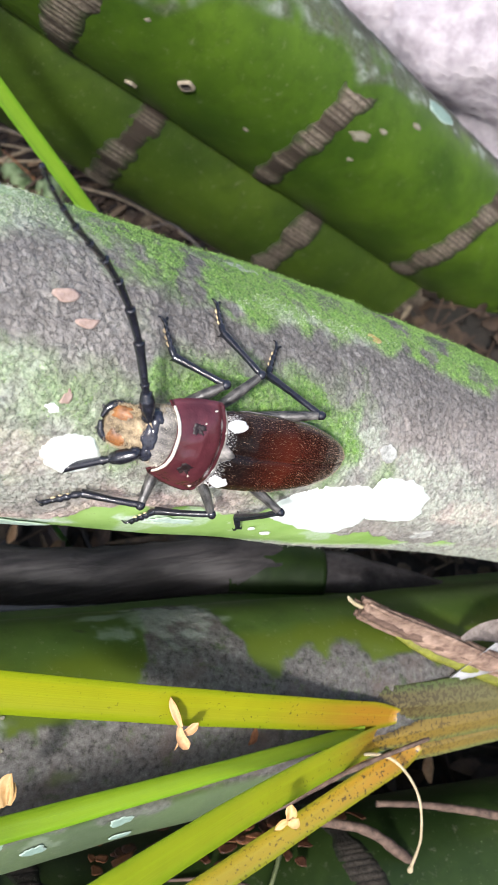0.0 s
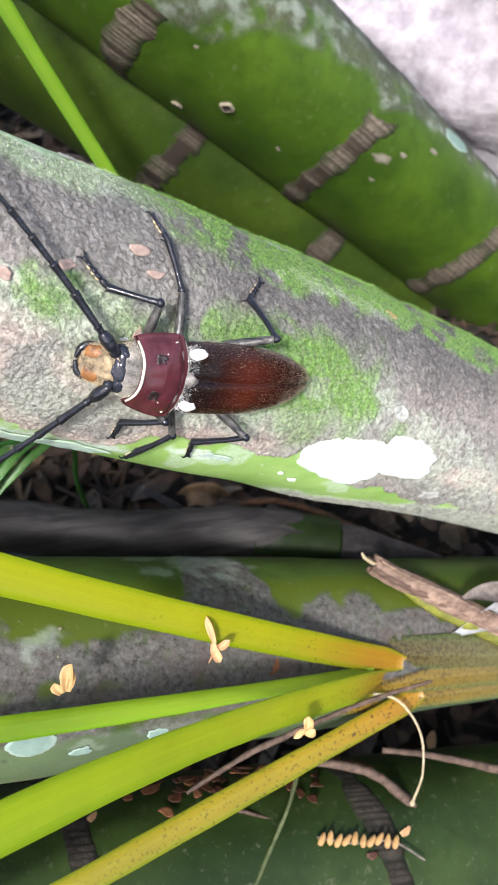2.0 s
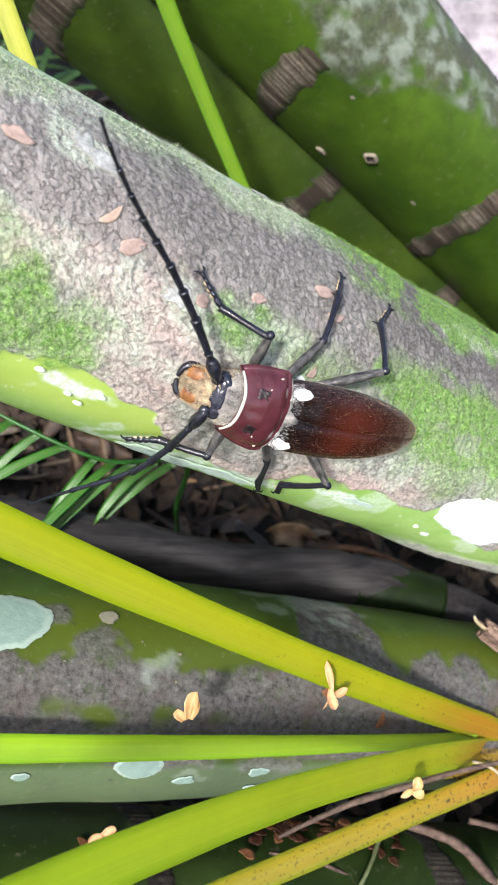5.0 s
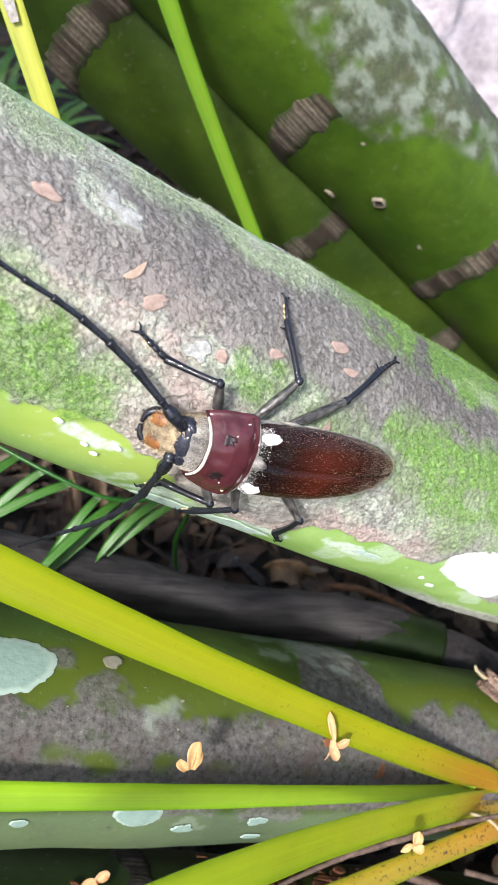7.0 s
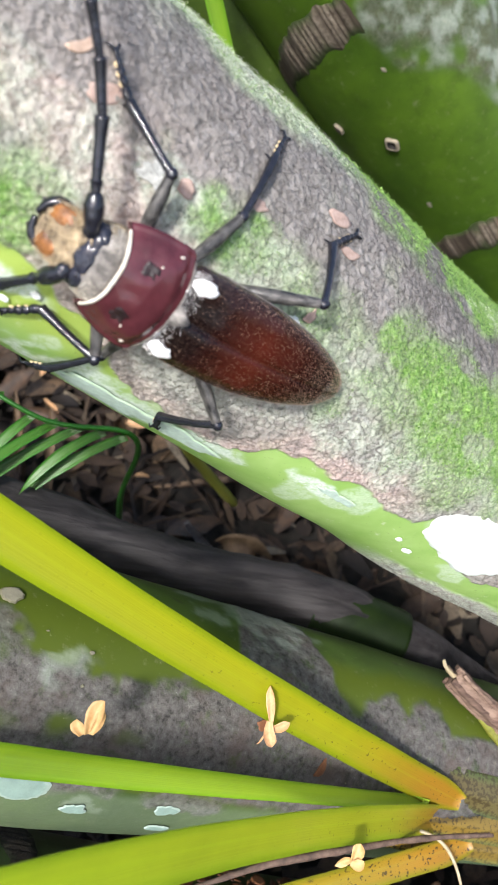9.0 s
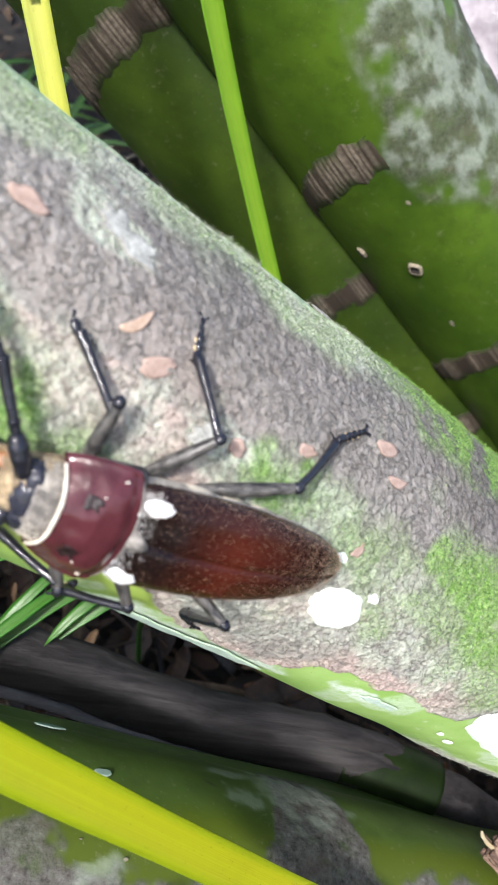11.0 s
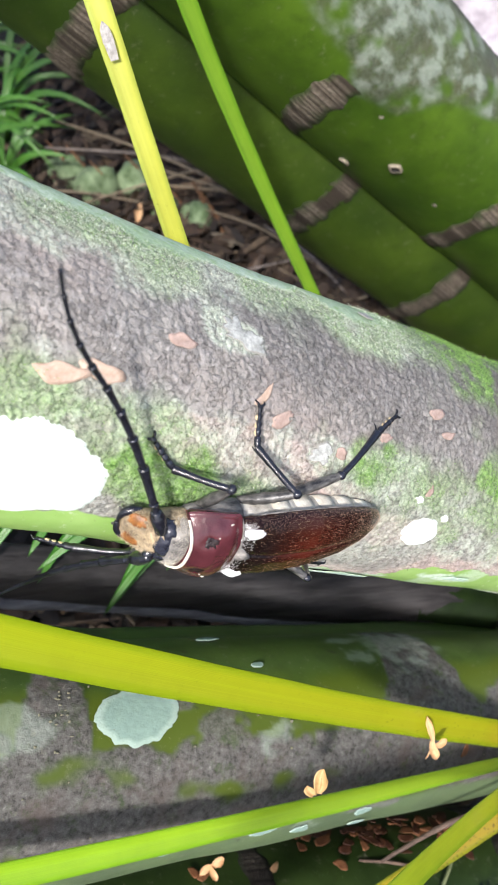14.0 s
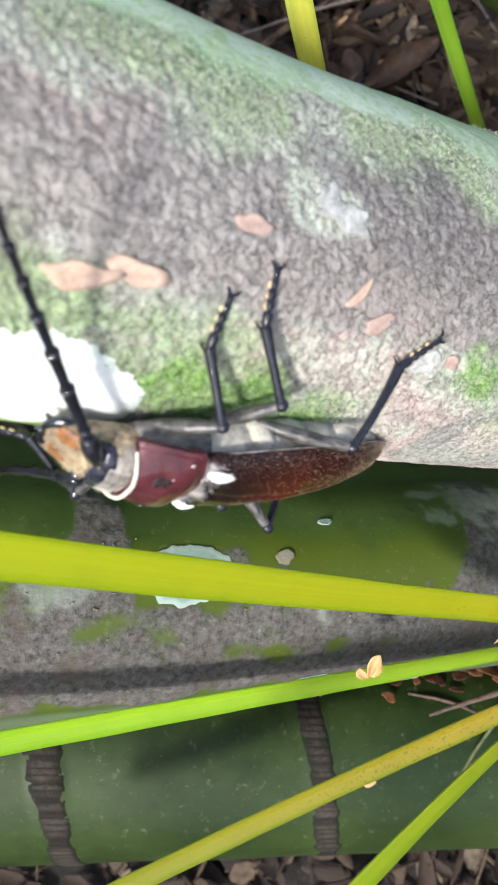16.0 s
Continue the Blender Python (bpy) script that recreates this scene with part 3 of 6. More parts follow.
def ringed(scars, grey_rim, seed):
    def move(p, s, th):
        th = np.where(th > 180, th - 360, th)
        p = p + seed
        warp = fbm(p, 22, 3)
        off, scar = 0.0008 * fbm(p, 14, 2), 0 * s
        for at in scars:
            c = scar_line(at, th)
            band = soft(1 - np.abs(s - c) / 0.0070, -0.05, 0.18)
            off = off + band * 0.0004
        crust = soft(grey_rim(s) - th + 14 * warp, -3, 8) * soft(fbm(p, 55, 3), -0.8, -0.1) if grey_rim else 0 * s
        pale = crust * soft(fbm(p + 3, 150, 4), -0.15, 0.6) * 0.42
        off = off + 0.0005 * crust * (1 + fbm(p, 300, 2))
        # shade on the stem's far rim, put into the dark mask
        shaded_rim = soft(-th + 8 * warp, 30, 42) * 0.75 if grey_rim else 0 * s
        return off, {"growth": np.stack([crust * 0.66, scar, pale], 1), "growth_more": np.stack([0 * s, shaded_rim, 0 * s], 1)}

    return move


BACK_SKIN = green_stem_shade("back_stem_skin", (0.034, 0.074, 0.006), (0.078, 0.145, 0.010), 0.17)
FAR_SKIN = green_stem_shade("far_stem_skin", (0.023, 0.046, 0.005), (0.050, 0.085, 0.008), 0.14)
rim_of = lambda s: np.interp(s, (-0.2, -0.15, -0.11, -0.06, -0.045, 0.0, 0.02, 0.035, 0.06, 0.2), (14, 26, 42, 38, 18, -14, 4, -8, -20, -18))
for stem, scars, rim, seed, lab in ((BACK, (-0.30, -0.187, -0.073, 0.041, 0.155, 0.26), rim_of, 0.0, "thick glossy green palm stem with brown ringed leaf scars"),
                                    (FAR, (-0.30, -0.172, -0.029, 0.079, 0.187), None, 3.0, "dark green palm stem with a brown leaf scar, behind another")):
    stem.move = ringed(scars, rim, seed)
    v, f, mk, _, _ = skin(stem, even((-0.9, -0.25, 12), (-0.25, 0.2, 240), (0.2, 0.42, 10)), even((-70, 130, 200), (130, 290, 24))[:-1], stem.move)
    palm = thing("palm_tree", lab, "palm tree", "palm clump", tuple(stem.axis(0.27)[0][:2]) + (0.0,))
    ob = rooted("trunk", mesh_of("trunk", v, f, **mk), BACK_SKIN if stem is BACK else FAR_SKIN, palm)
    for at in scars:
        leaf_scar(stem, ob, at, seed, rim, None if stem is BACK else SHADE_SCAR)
    if stem is BACK:
        back_stem = ob
PALE_RIM = plain("pale_rim", (0.16, 0.13, 0.09), (0.34, 0.29, 0.21), 400, 0.8)
HOLE = plain("hole", (0.012, 0.010, 0.008), (0.03, 0.025, 0.02), 400, 0.9, 0)
for s0, t0, r in ((-0.022, 65, 0.0035), (-0.035, 92, 0.0026)):
    bm = bmesh.new()
    loops = []
    for k, (f, z) in enumerate(((1.0, -0.0004), (0.92, 0.0012), (0.62, 0.0012), (0.5, 0.0003), (0.0, 0.0002))):
        ring = [bm.verts.new((f * r * (1 + 0.12 * math.cos(4 * a)) * math.cos(a) * 1.25, f * r * (1 + 0.12 * math.cos(4 * a)) * math.sin(a), z)) for a in np.linspace(0, 2 * math.pi, 20, endpoint=False)]
        if loops:
            for i in range(20):
                bm.faces.new((loops[-1][i], loops[-1][(i + 1) % 20], ring[(i + 1) % 20], ring[i])).material_index = int(k >= 3)
        loops.append(ring)
    ob = part("bore_hole", bm, PALE_RIM, back_stem, "dark bore hole with a pale raised rim")
    ob.data.materials.append(HOLE)
    ob.matrix_basis = BACK.place(s0, t0, 0.0004, 20)
for s0, t0, ds, dt, seed in ((0.028, 12, 0.004, 2.4, 61), (0.045, 25, 0.005, 4, 62), (0.05, 14, 0.0025, 2, 63), (0.058, -4, 0.003, 2.5, 64), (0.055, 40, 0.002, 1.5, 65), (-0.15, 38, 0.006, 4, 66), (-0.162, 33, 0.003, 2.5, 67),
                             (0.012, 66, 0.002, 1.4, 70), (-0.055, 48, 0.0014, 1.2, 71)):
    lichen(BACK, back_stem, s0, t0, ds, dt, TANNED, seed, lobes=0.35, rings=4)
lichen(BACK, back_stem, 0.062, -30, 0.010, 8, AQUA, 80, "round pale green lichen crust", lobes=0.15)


# ---- the low stem in front ----
LOW.move = ringed((-0.205, -0.085, 0.030, 0.155, 0.27), None, 9.0)
v, f, mk, _, _ = skin(LOW, even((-0.6, -0.2, 8), (-0.2, 0.25, 200), (0.25, 0.5, 10)), even((-80, 120, 90), (120, 280, 24))[:-1], LOW.move)
low_palm = thing("palm_tree", "low dark green leaning palm stem with curved leaf scars", "palm tree", "palm clump", (0.35, -0.13, 0))
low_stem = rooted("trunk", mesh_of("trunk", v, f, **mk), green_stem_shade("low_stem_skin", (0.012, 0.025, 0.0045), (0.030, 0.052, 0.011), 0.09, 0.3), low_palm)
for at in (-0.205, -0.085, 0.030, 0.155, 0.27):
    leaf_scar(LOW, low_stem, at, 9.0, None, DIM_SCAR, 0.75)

# ---- ground ----
def ground_mesh():
    x = np.concatenate([-np.geomspace(40, 0.75, 14), np.linspace(-0.7, 0.7, 150), np.geomspace(0.75, 40, 14)])
    gx, gy = np.meshgrid(x, x, indexing="ij")
    p = np.stack([gx.ravel(), gy.ravel(), 0 * gx.ravel()], 1)
    near = soft(-np.hypot(p[:, 0], p[:, 1]), -1.2, -0.5)
    p[:, 2] = near * (0.012 * fbm(p, 9, 3) + 0.004 * fbm(p, 60, 2)) - 0.005
    n = len(x)
    i, j = np.meshgrid(np.arange(n - 1), np.arange(n - 1), indexing="ij")
    faces = np.stack([i * n + j, (i + 1) * n + j, (i + 1) * n + j + 1, i * n + j + 1], -1).reshape(-1, 4).tolist()
    return mesh_of("ground", p, faces)


SOIL = plain("damp_soil", (0.005, 0.004, 0.003), (0.022, 0.017, 0.012), 160, 0.9, 0.8, 0.003)
tagged(part("ground", ground_mesh(), SOIL), "dark damp soil covered with leaf litter", "ground", kind="structure")


# ---- leaves ----
def bend(c, t):
    """A point and the way on a curve through a first, a middle and a last control point."""
    a, b, d = (Vector(p) for p in c)
    return (1 - t) ** 2 * a + 2 * t * (1 - t) * b + t * t * d, ((1 - t) * (b - a) + t * (d - b)).normalized()


def strap(name, c, width, mt, parent=None, label="", fold=0.35, face=(0, -0.62, 0.78), twist=0.0, thick=0.0005, lo=0.0, hi=1.0, tipped=False, n=64, ridge=0.0006, rounded=False):
    """A strap leaf along a curve: a folded blade with two faces and a raised midrib. width: half widths at base, middle, end."""
    verts, masks, faces = [], [], []
    across = (-1.0, -0.62, -0.22, 0.0, 0.22, 0.62, 1.0)
    m = len(across)
    for k in range(n + 1):
        f = k / n
        t = lo + (hi - lo) * f
        p, d = bend(c, t)
        side = d.cross(Vector(face)).normalized()
        up = side.cross(d).normalized()
        a = twist * (f - 0.5)
        side, up = side * math.cos(a) + up * math.sin(a), up * math.cos(a) - side * math.sin(a)
        w = float(np.interp(f, (0, 0.5, 1), width))
        if rounded:
            w *= min(1.0, 0.25 + 18 * f) ** 0.5
        if tipped:
            w *= max(0.02, min(1.0, (1 - f) * 5) ** 0.7)
        w *= 1 + 0.02 * math.sin(17 * f + 3 * width[0] * 1e3) + 0.012 * math.sin(53 * f)
        for layer in (0, 1):
            for x in across:
                rib = ridge * math.exp(-((x / 0.12) ** 2))
                z = fold * w * (abs(x) ** 1.3) + rib - layer * thick * (1.1 - 0.7 * abs(x))
                verts.append(p + side * (x * w) + up * z)
                masks.append((t, x * 0.5 + 0.5, float(layer)))
    for k in range(n):
        for layer in (0, 1):
            for j in range(m - 1):
                a, b = (2 * k + layer) * m + j, (2 * k + 2 + layer) * m + j
                faces.append((a, b, b + 1, a + 1) if layer else (a, a + 1, b + 1, b))
        for j in (0, m - 1):
            a, b = 2 * k * m + j, (2 * k + 2) * m + j
            faces.append((a, b, b + m, a + m))
    for k in (0, n):
        a = 2 * k * m
        faces += [(a + j, a + j + 1, a + m + j + 1, a + m + j) for j in range(m - 1)]
    me = mesh_of(name, verts, faces, growth=np.array(masks))
    return part(name, me, mt, parent, label)


def cord(c, r, n=24, seg=10, wob=0.0, seed=0.0, cap=True, flat=1.0):
    """A round tapering cord along points, as a bmesh. r: radii along it."""
    bm = bmesh.new()
    pts = [Vector(p) for p in c]
    k = len(pts) - 1
    rows = []
    up = Vector((0.11, -0.5, 0.86))
    for i in range(n + 1):
        f = i / n * k
        j = min(int(f), k - 1)
        t = f - j
        p0, p1, p2, p3 = pts[max(j - 1, 0)], pts[j], pts[j + 1], pts[min(j + 2, k)]
        p = 0.5 * ((2 * p1) + (p2 - p0) * t + (2 * p0 - 5 * p1 + 4 * p2 - p3) * t * t + (3 * p1 - p0 - 3 * p2 + p3) * t**3)
        d = (0.5 * ((p2 - p0) + 2 * (2 * p0 - 5 * p1 + 4 * p2 - p3) * t + 3 * (3 * p1 - p0 - 3 * p2 + p3) * t * t)).normalized()
        side = d.cross(up).normalized()
        top = side.cross(d)
        rr = float(np.interp(i / n, np.linspace(0, 1, len(r)), r))
        row = []
        for a in range(seg):
            w = 2 * math.pi * a / seg
            k2 = 1 + wob * noise.noise(Vector((math.cos(w) * 1.5, math.sin(w) * 1.5, i * 0.55 + seed * 9)))
            row.append(bm.verts.new(p + (side * math.cos(w) + top * (math.sin(w) * flat)) * rr * k2))
        rows.append(row)
    for a, b in zip(rows, rows[1:]):
        for j in range(seg):
            bm.faces.new((a[j], a[(j + 1) % seg], b[(j + 1) % seg], b[j]))
    if cap:
        bm.faces.new(rows[0][::-1]), bm.faces.new(rows[-1])
    return bm


LEAF_1 = leaf_shade("yellow_leaflet", (0.27, 0.135, 0.010), (0.265, 0.26, 0.006), (0.25, 0.305, 0.006), 0.7, 0.5)
LEAF_2 = leaf_shade("green_leaflet", (0.32, 0.42, 0.035), (0.27, 0.40, 0.018), (0.21, 0.37, 0.013))
LEAF_3 = leaf_shade("lime_leaflet", (0.25, 0.125, 0.014), (0.30, 0.31, 0.010), (0.285, 0.40, 0.014), 0.9, 0.4)
LEAF_4 = leaf_shade("spotted_leaflet", (0.29, 0.145, 0.012), (0.265, 0.185, 0.012), (0.19, 0.20, 0.013), 2.0, 0.75)
STALK = leaf_shade("spotted_stalk", (0.045, 0.028, 0.014), (0.10, 0.075, 0.026), (0.14, 0.135, 0.06), 4.4, 0.98)
STALK_Y = leaf_shade("yellow_spotted_stalk", (0.26, 0.14, 0.014), (0.22, 0.135, 0.018), (0.15, 0.125, 0.045), 3.6, 0.95)
frond = thing("palm_frond", "yellowing palm frond with strap leaflets and a brown-spotted stalk", "palm frond", at=(0.11, -0.06, 0.14))


def under(ob, parent):
    """Keeps a part built in place where it is, under a thing that stands elsewhere."""
    ob.parent = parent
    ob.matrix_parent_inverse = parent.matrix_basis.inverted()
    return ob


UP = Vector((0, -0.0026, 0.003))
for c, w, mt, lab, fold, lo in (
    (((0.0514, -0.0687, 0.1843), (-0.0592, -0.0759, 0.287), (-0.1862, -0.082, 0.445)), (0.0056, 0.0062, 0.0072), LEAF_1, "yellow-green strap leaflet", 0.22, -0.02),
    (((0.0413, -0.0746, 0.1873), (-0.0688, -0.0983, 0.2435), (-0.1722, -0.1222, 0.3193)), (0.0026, 0.0043, 0.0048), LEAF_2, "bright green strap leaflet", 0.4, 0.0),
    (((0.0563, -0.0716, 0.1682), (-0.0199, -0.1119, 0.2634), (-0.078, -0.1586, 0.3327)), (0.0054, 0.0064, 0.0072), LEAF_3, "lime green strap leaflet", 0.3, -0.13),
    (((0.0596, -0.08, 0.1609), (-0.0443, -0.1239, 0.1863), (-0.1437, -0.1714, 0.2281)), (0.0048, 0.0052, 0.0050), LEAF_4, "yellow leaflet with brown spots", 0.35, -0.02)):
    under(strap("leaflet", [Vector(p) + UP for p in c], w, mt, None, lab, fold, lo=lo - 0.03, hi=1.4 if mt is LEAF_3 else 1.12, rounded=True, ridge=0.0002), frond)
for c, w, mt, lab in ((((0.106, 31, -0.001), (0.152, 38, 0.0050), (0.225, 46, 0.004)), (0.0056, 0.0082, 0.0095), STALK, "dark brown leaf stalk with black spots"),
                      (((0.102, 55, -0.001), (0.154, 52, 0.0045), (0.225, 54, 0.004)), (0.0046, 0.0062, 0.0070), STALK_Y, "orange-yellow spotted leaf stalk"),
                      (((0.108, 71, -0.001), (0.160, 69, 0.0035), (0.225, 66, 0.003)), (0.0040, 0.0052, 0.0065), STALK_Y, "orange-yellow spotted leaf stalk")):
    under(strap("stalk", [FRONT.spot(*p)[0] for p in c], w, mt, None, lab, -0.3, thick=0.004), frond)

BLADE_G = leaf_shade("green_blade", (0.197, 0.246, 0.0164), (0.164, 0.295, 0.0205), (0.18, 0.328, 0.0246))
BLADE_Y = leaf_shade("yellow_blade", (0.344, 0.271, 0.0246), (0.41, 0.41, 0.041), (0.451, 0.459, 0.0984), 0.8, 0.5)
b1 = thing("palm_leaf", "narrow green palm leaf rising behind the mossy stem", "leaf", at=(0.09, 0.20, 0.0))
under(strap("blade", ((0.012, 0.1665, 0.13), (-0.0622, 0.193, 0.3162), (-0.0841, 0.1758, 0.4194)), (0.0032, 0.0038, 0.0042), BLADE_G, None, "", 0.5, hi=1.35), b1)
under(part("stem_base", cord(((0.09, 0.20, -0.01), (0.05, 0.185, 0.06), (0.012, 0.1665, 0.135)), (0.004, 0.0035, 0.003)), BLADE_G), b1)
b2 = thing("palm_leaf", "yellow palm leaf with brown specks behind the mossy stem", "leaf", at=(-0.02, 0.19, 0.0))
blade_line = ((-0.0695, 0.0553, 0.28), (-0.0885, 0.0927, 0.3725), (-0.1107, 0.1362, 0.48))
under(strap("blade", blade_line, (0.0036, 0.0040, 0.0046), BLADE_Y, None, "", 0.5, hi=1.35), b2)
SCAB = plain("papery_scab", (0.26, 0.24, 0.22), (0.50, 0.47, 0.45), 500, 0.85, 0.6, 0.0005)
for lo, hi, off in ((0.66, 0.715, -0.0004), (0.79, 0.87, -0.0010)):
    under(strap("scab", [Vector(q) + Vector((off, -0.0022, 0.0014)) for q in blade_line], (0.0014, 0.0019, 0.0015), SCAB, None, "pale papery scab on the leaf", 0.3, lo=lo, hi=hi, tipped=True, n=14), b2)
under(part("stem_base", cord(((-0.02, 0.19, -0.01), (-0.050, 0.110, 0.15), (-0.0695, 0.0553, 0.283)), (0.0035, 0.003, 0.0028)), BLADE_Y), b2)

# a seedling palm in the gap under the mossy stem, with narrow leaflets, and grass behind
PINNA = leaf_shade("dark_pinna", (0.030, 0.085, 0.010), (0.048, 0.145, 0.016), (0.06, 0.17, 0.022))
seedling = thing("palm_seedling", "dark green seedling palm with narrow pinnate leaflets", "seedling", at=(-0.09, 0.13, 0.0))
spine = ((-0.09, 0.13, -0.01), (-0.085, 0.10, 0.10), (-0.070, 0.052, 0.206), (-0.105, 0.036, 0.230), (-0.155, 0.052, 0.250))
under(part("rachis", cord(spine, (0.0018, 0.0014, 0.001, 0.0008), 30, 8), PINNA), seedling)
for i in range(9):
    f = 0.1 + 1.85 * i / 8
    j = min(int(f), 1)
    o = Vector(spine[2 + j]).lerp(Vector(spine[3 + j]), f - j)
    way = Vector((-0.034 + 0.008 * math.sin(2.1 * i), -0.028 + 0.007 * math.sin(1.3 * i + 1), -0.008 + 0.006 * math.sin(2.9 * i))) * (1.2 - 0.02 * i + 0.12 * math.sin(4.3 * i))
    under(strap("leaflet", (o, o + way * 0.5 + Vector((0.002 * math.sin(5.0 * i), 0, 0.005)), o + way + Vector((0, -0.002, -0.006 - 0.004 * math.sin(3.3 * i)))), (0.0016, 0.0022, 0.0014), PINNA, None, "", 0.35, (0.1, -0.5, 0.8), tipped=True, n=12), seedling)
GRASS = leaf_shade("grass_blade", (0.022, 0.060, 0.007), (0.040, 0.110, 0.012), (0.065, 0.155, 0.020))
for k in range(20):
    gx, gy = (rng.uniform(-0.42, -0.24), rng.uniform(0.50, 0.72)) if k < 14 else (rng.uniform(-0.40, -0.30), rng.uniform(0.30, 0.50))
    tuft = thing("grass_tuft", "green grass tuft growing through the litter", "grass", "grass tufts", (gx, gy, 0.0))
    for i in range(7):
        a, ln = rng.uniform(0, 2 * math.pi), rng.uniform(0.06, 0.19)
        d = Vector((math.cos(a), math.sin(a), 0))
        o = Vector((gx, gy, -0.004)) + d * 0.003
        under(strap("blade", (o, o + d * ln * 0.25 + Vector((0, 0, ln * 0.8)), o + d * ln * 0.9 + Vector((0, 0, ln * rng.uniform(0.3, 0.8)))), (0.0022, 0.0034, 0.0014), GRASS, None, "", 0.4, (0.2, -0.6, 0.7), tipped=True, n=10), tuft)

# ---- dead wood ----
WOOD = plain("pink_dry_wood", (0.10, 0.055, 0.038), (0.36, 0.245, 0.18), 260, 0.8, 0.8, 0.0012, stretch=(0.5, 1.5, 1.5))
WOODDARK = plain("brown_split_wood", (0.05, 0.026, 0.018), (0.20, 0.125, 0.09), 260, 0.85, 0.8, 0.0012, stretch=(0.4, 1.8, 1.8))
DARKWOOD = plain("wet_dark_wood", (0.010, 0.0088, 0.0088), (0.052, 0.046, 0.046), 260, 0.5, 0.6, 0.0014, 0.3, stretch=(0.06, 1.2, 1.2))
GREYWOOD = plain("grey_twig", (0.082, 0.0656, 0.0574), (0.246, 0.205, 0.18), 300, 0.85, 0.6)
STRAW = plain("straw", (0.328, 0.254, 0.148), (0.508, 0.426, 0.279), 300, 0.7, 0.3)
PALESTRAW = plain("brown_straw", (0.10, 0.075, 0.045), (0.26, 0.20, 0.13), 300, 0.7, 0.3)
PAPER = plain("papery_sheath", (0.22, 0.22, 0.225), (0.46, 0.46, 0.47), 120, 0.75, 0.6, 0.001, stretch=(1, 6, 6))
stub = thing("dry_stalk_stub", "split pinkish dry leaf stalk stub beside the frond", "dead stalk", at=(0.1057, -0.048, 0.15))
under(part("stub", cord(((0.0570, -0.0345, 0.1985), (0.068, -0.0393, 0.1908), (0.085, -0.0470, 0.1815), (0.118, -0.0600, 0.1600)), (0.0036, 0.0042, 0.0046, 0.0050), 40, 16, 0.2, 1.0, True, 0.75), WOOD), stub)
for k in range(9):
    a = 2 * math.pi * k / 9
    o = Vector((0.0565 + 0.0016 * math.sin(3.7 * k), -0.0343, 0.1988)) + Vector((0.3, 0.85, 0.42)) * 0.0036 * math.cos(a) + Vector((0.60, -0.42, 0.68)) * 0.0030 * math.sin(a)
    r = 0.0013 + 0.0004 * math.sin(2.3 * k)
    under(part("splinter", cord((o, o + Vector((0.011, -0.0050, -0.0077)), o + Vector((0.029, -0.0128, -0.0172)), o + Vector((0.058, -0.0245, -0.0370))), (r * 0.8, r, r, r), 26, 6, 0.5, k + 2.0, True, 0.6), WOOD if k % 3 else WOODDARK), stub)
under(part("rind", cord(((0.0690, -0.0430, 0.1870), (0.080, -0.0485, 0.1795), (0.095, -0.0545, 0.1705), (0.118, -0.0635, 0.1560)), (0.0014, 0.0030, 0.0034, 0.0036), 24, 10, 0.15, 3.0, True, 0.7), plain("green_rind", (0.10, 0.10, 0.012), (0.24, 0.25, 0.03), 200, 0.6), ), stub)
under(part("fibre", cord(((0.0520, -0.0315, 0.2040), (0.0535, -0.0328, 0.2015), (0.060, -0.036, 0.1965)), (0.0005, 0.0008, 0.0009), 12, 6, 0.5), STRAW), stub)
for k in range(13):
    gx, gy, a, ln = rng.uniform(-0.26, 0.02), rng.uniform(0.36, 0.54), rng.normal(-0.35, 0.45), rng.uniform(0.05, 0.13)
    d = Vector((math.cos(a), math.sin(a), 0)) * ln
    o = Vector((gx, gy, 0.022 + 0.03 * rng.random()))
    ob = thing("dry_straw", "pale dry straw lying over the leaf litter", "twig", "dry straws", tuple(o))
    under(part("straw", cord((o - d, o + Vector((0, 0.006 * math.sin(k), 0.006)), o + d + Vector((0, 0, -0.012))), (0.0009, 0.0013, 0.0006), 16, 6, 0.4, k * 1.0), (GREYWOOD, PALESTRAW, PALESTRAW)[k % 3]), ob)
sheath = thing("papery_sheath", "grey-white papery leaf sheath shred", "leaf sheath", at=(0.115, -0.05, 0.14))
under(strap("shred", ((0.086, -0.0585, 0.1690), (0.101, -0.0520, 0.1750), (0.135, -0.045, 0.158)), (0.0012, 0.0055, 0.010), PAPER, None, "", 0.9, twist=1.4), sheath)
under(strap("shred", ((0.094, -0.048, 0.180), (0.106, -0.044, 0.181), (0.135, -0.041, 0.160)), (0.001, 0.0055, 0.009), GREYWOOD, None, "", 1.0, twist=-1.2), sheath)
dead = thing("fallen_petiole", "dark wet fallen palm petiole in the shade", "dead stalk", at=(0.3, -0.05, 0.0))
HOLD = Vector((-0.022, -0.211, 0.537))
deeper = lambda c, k=1.09: [HOLD + (Vector(q) - HOLD) * k for q in c]
under(part("petiole", cord(deeper(((-0.46, 0.02, 0.335), (-0.146, 0.003, 0.2312), (-0.047, -0.0065, 0.2057), (0.03, -0.0135, 0.191), (0.13, -0.03, 0.12))) + [Vector((0.25, -0.05, -0.02))], (0.0118, 0.0124, 0.0126, 0.0126, 0.012, 0.012), 60, 18, 0.20, 4.0, True, 0.75), DARKWOOD), dead)
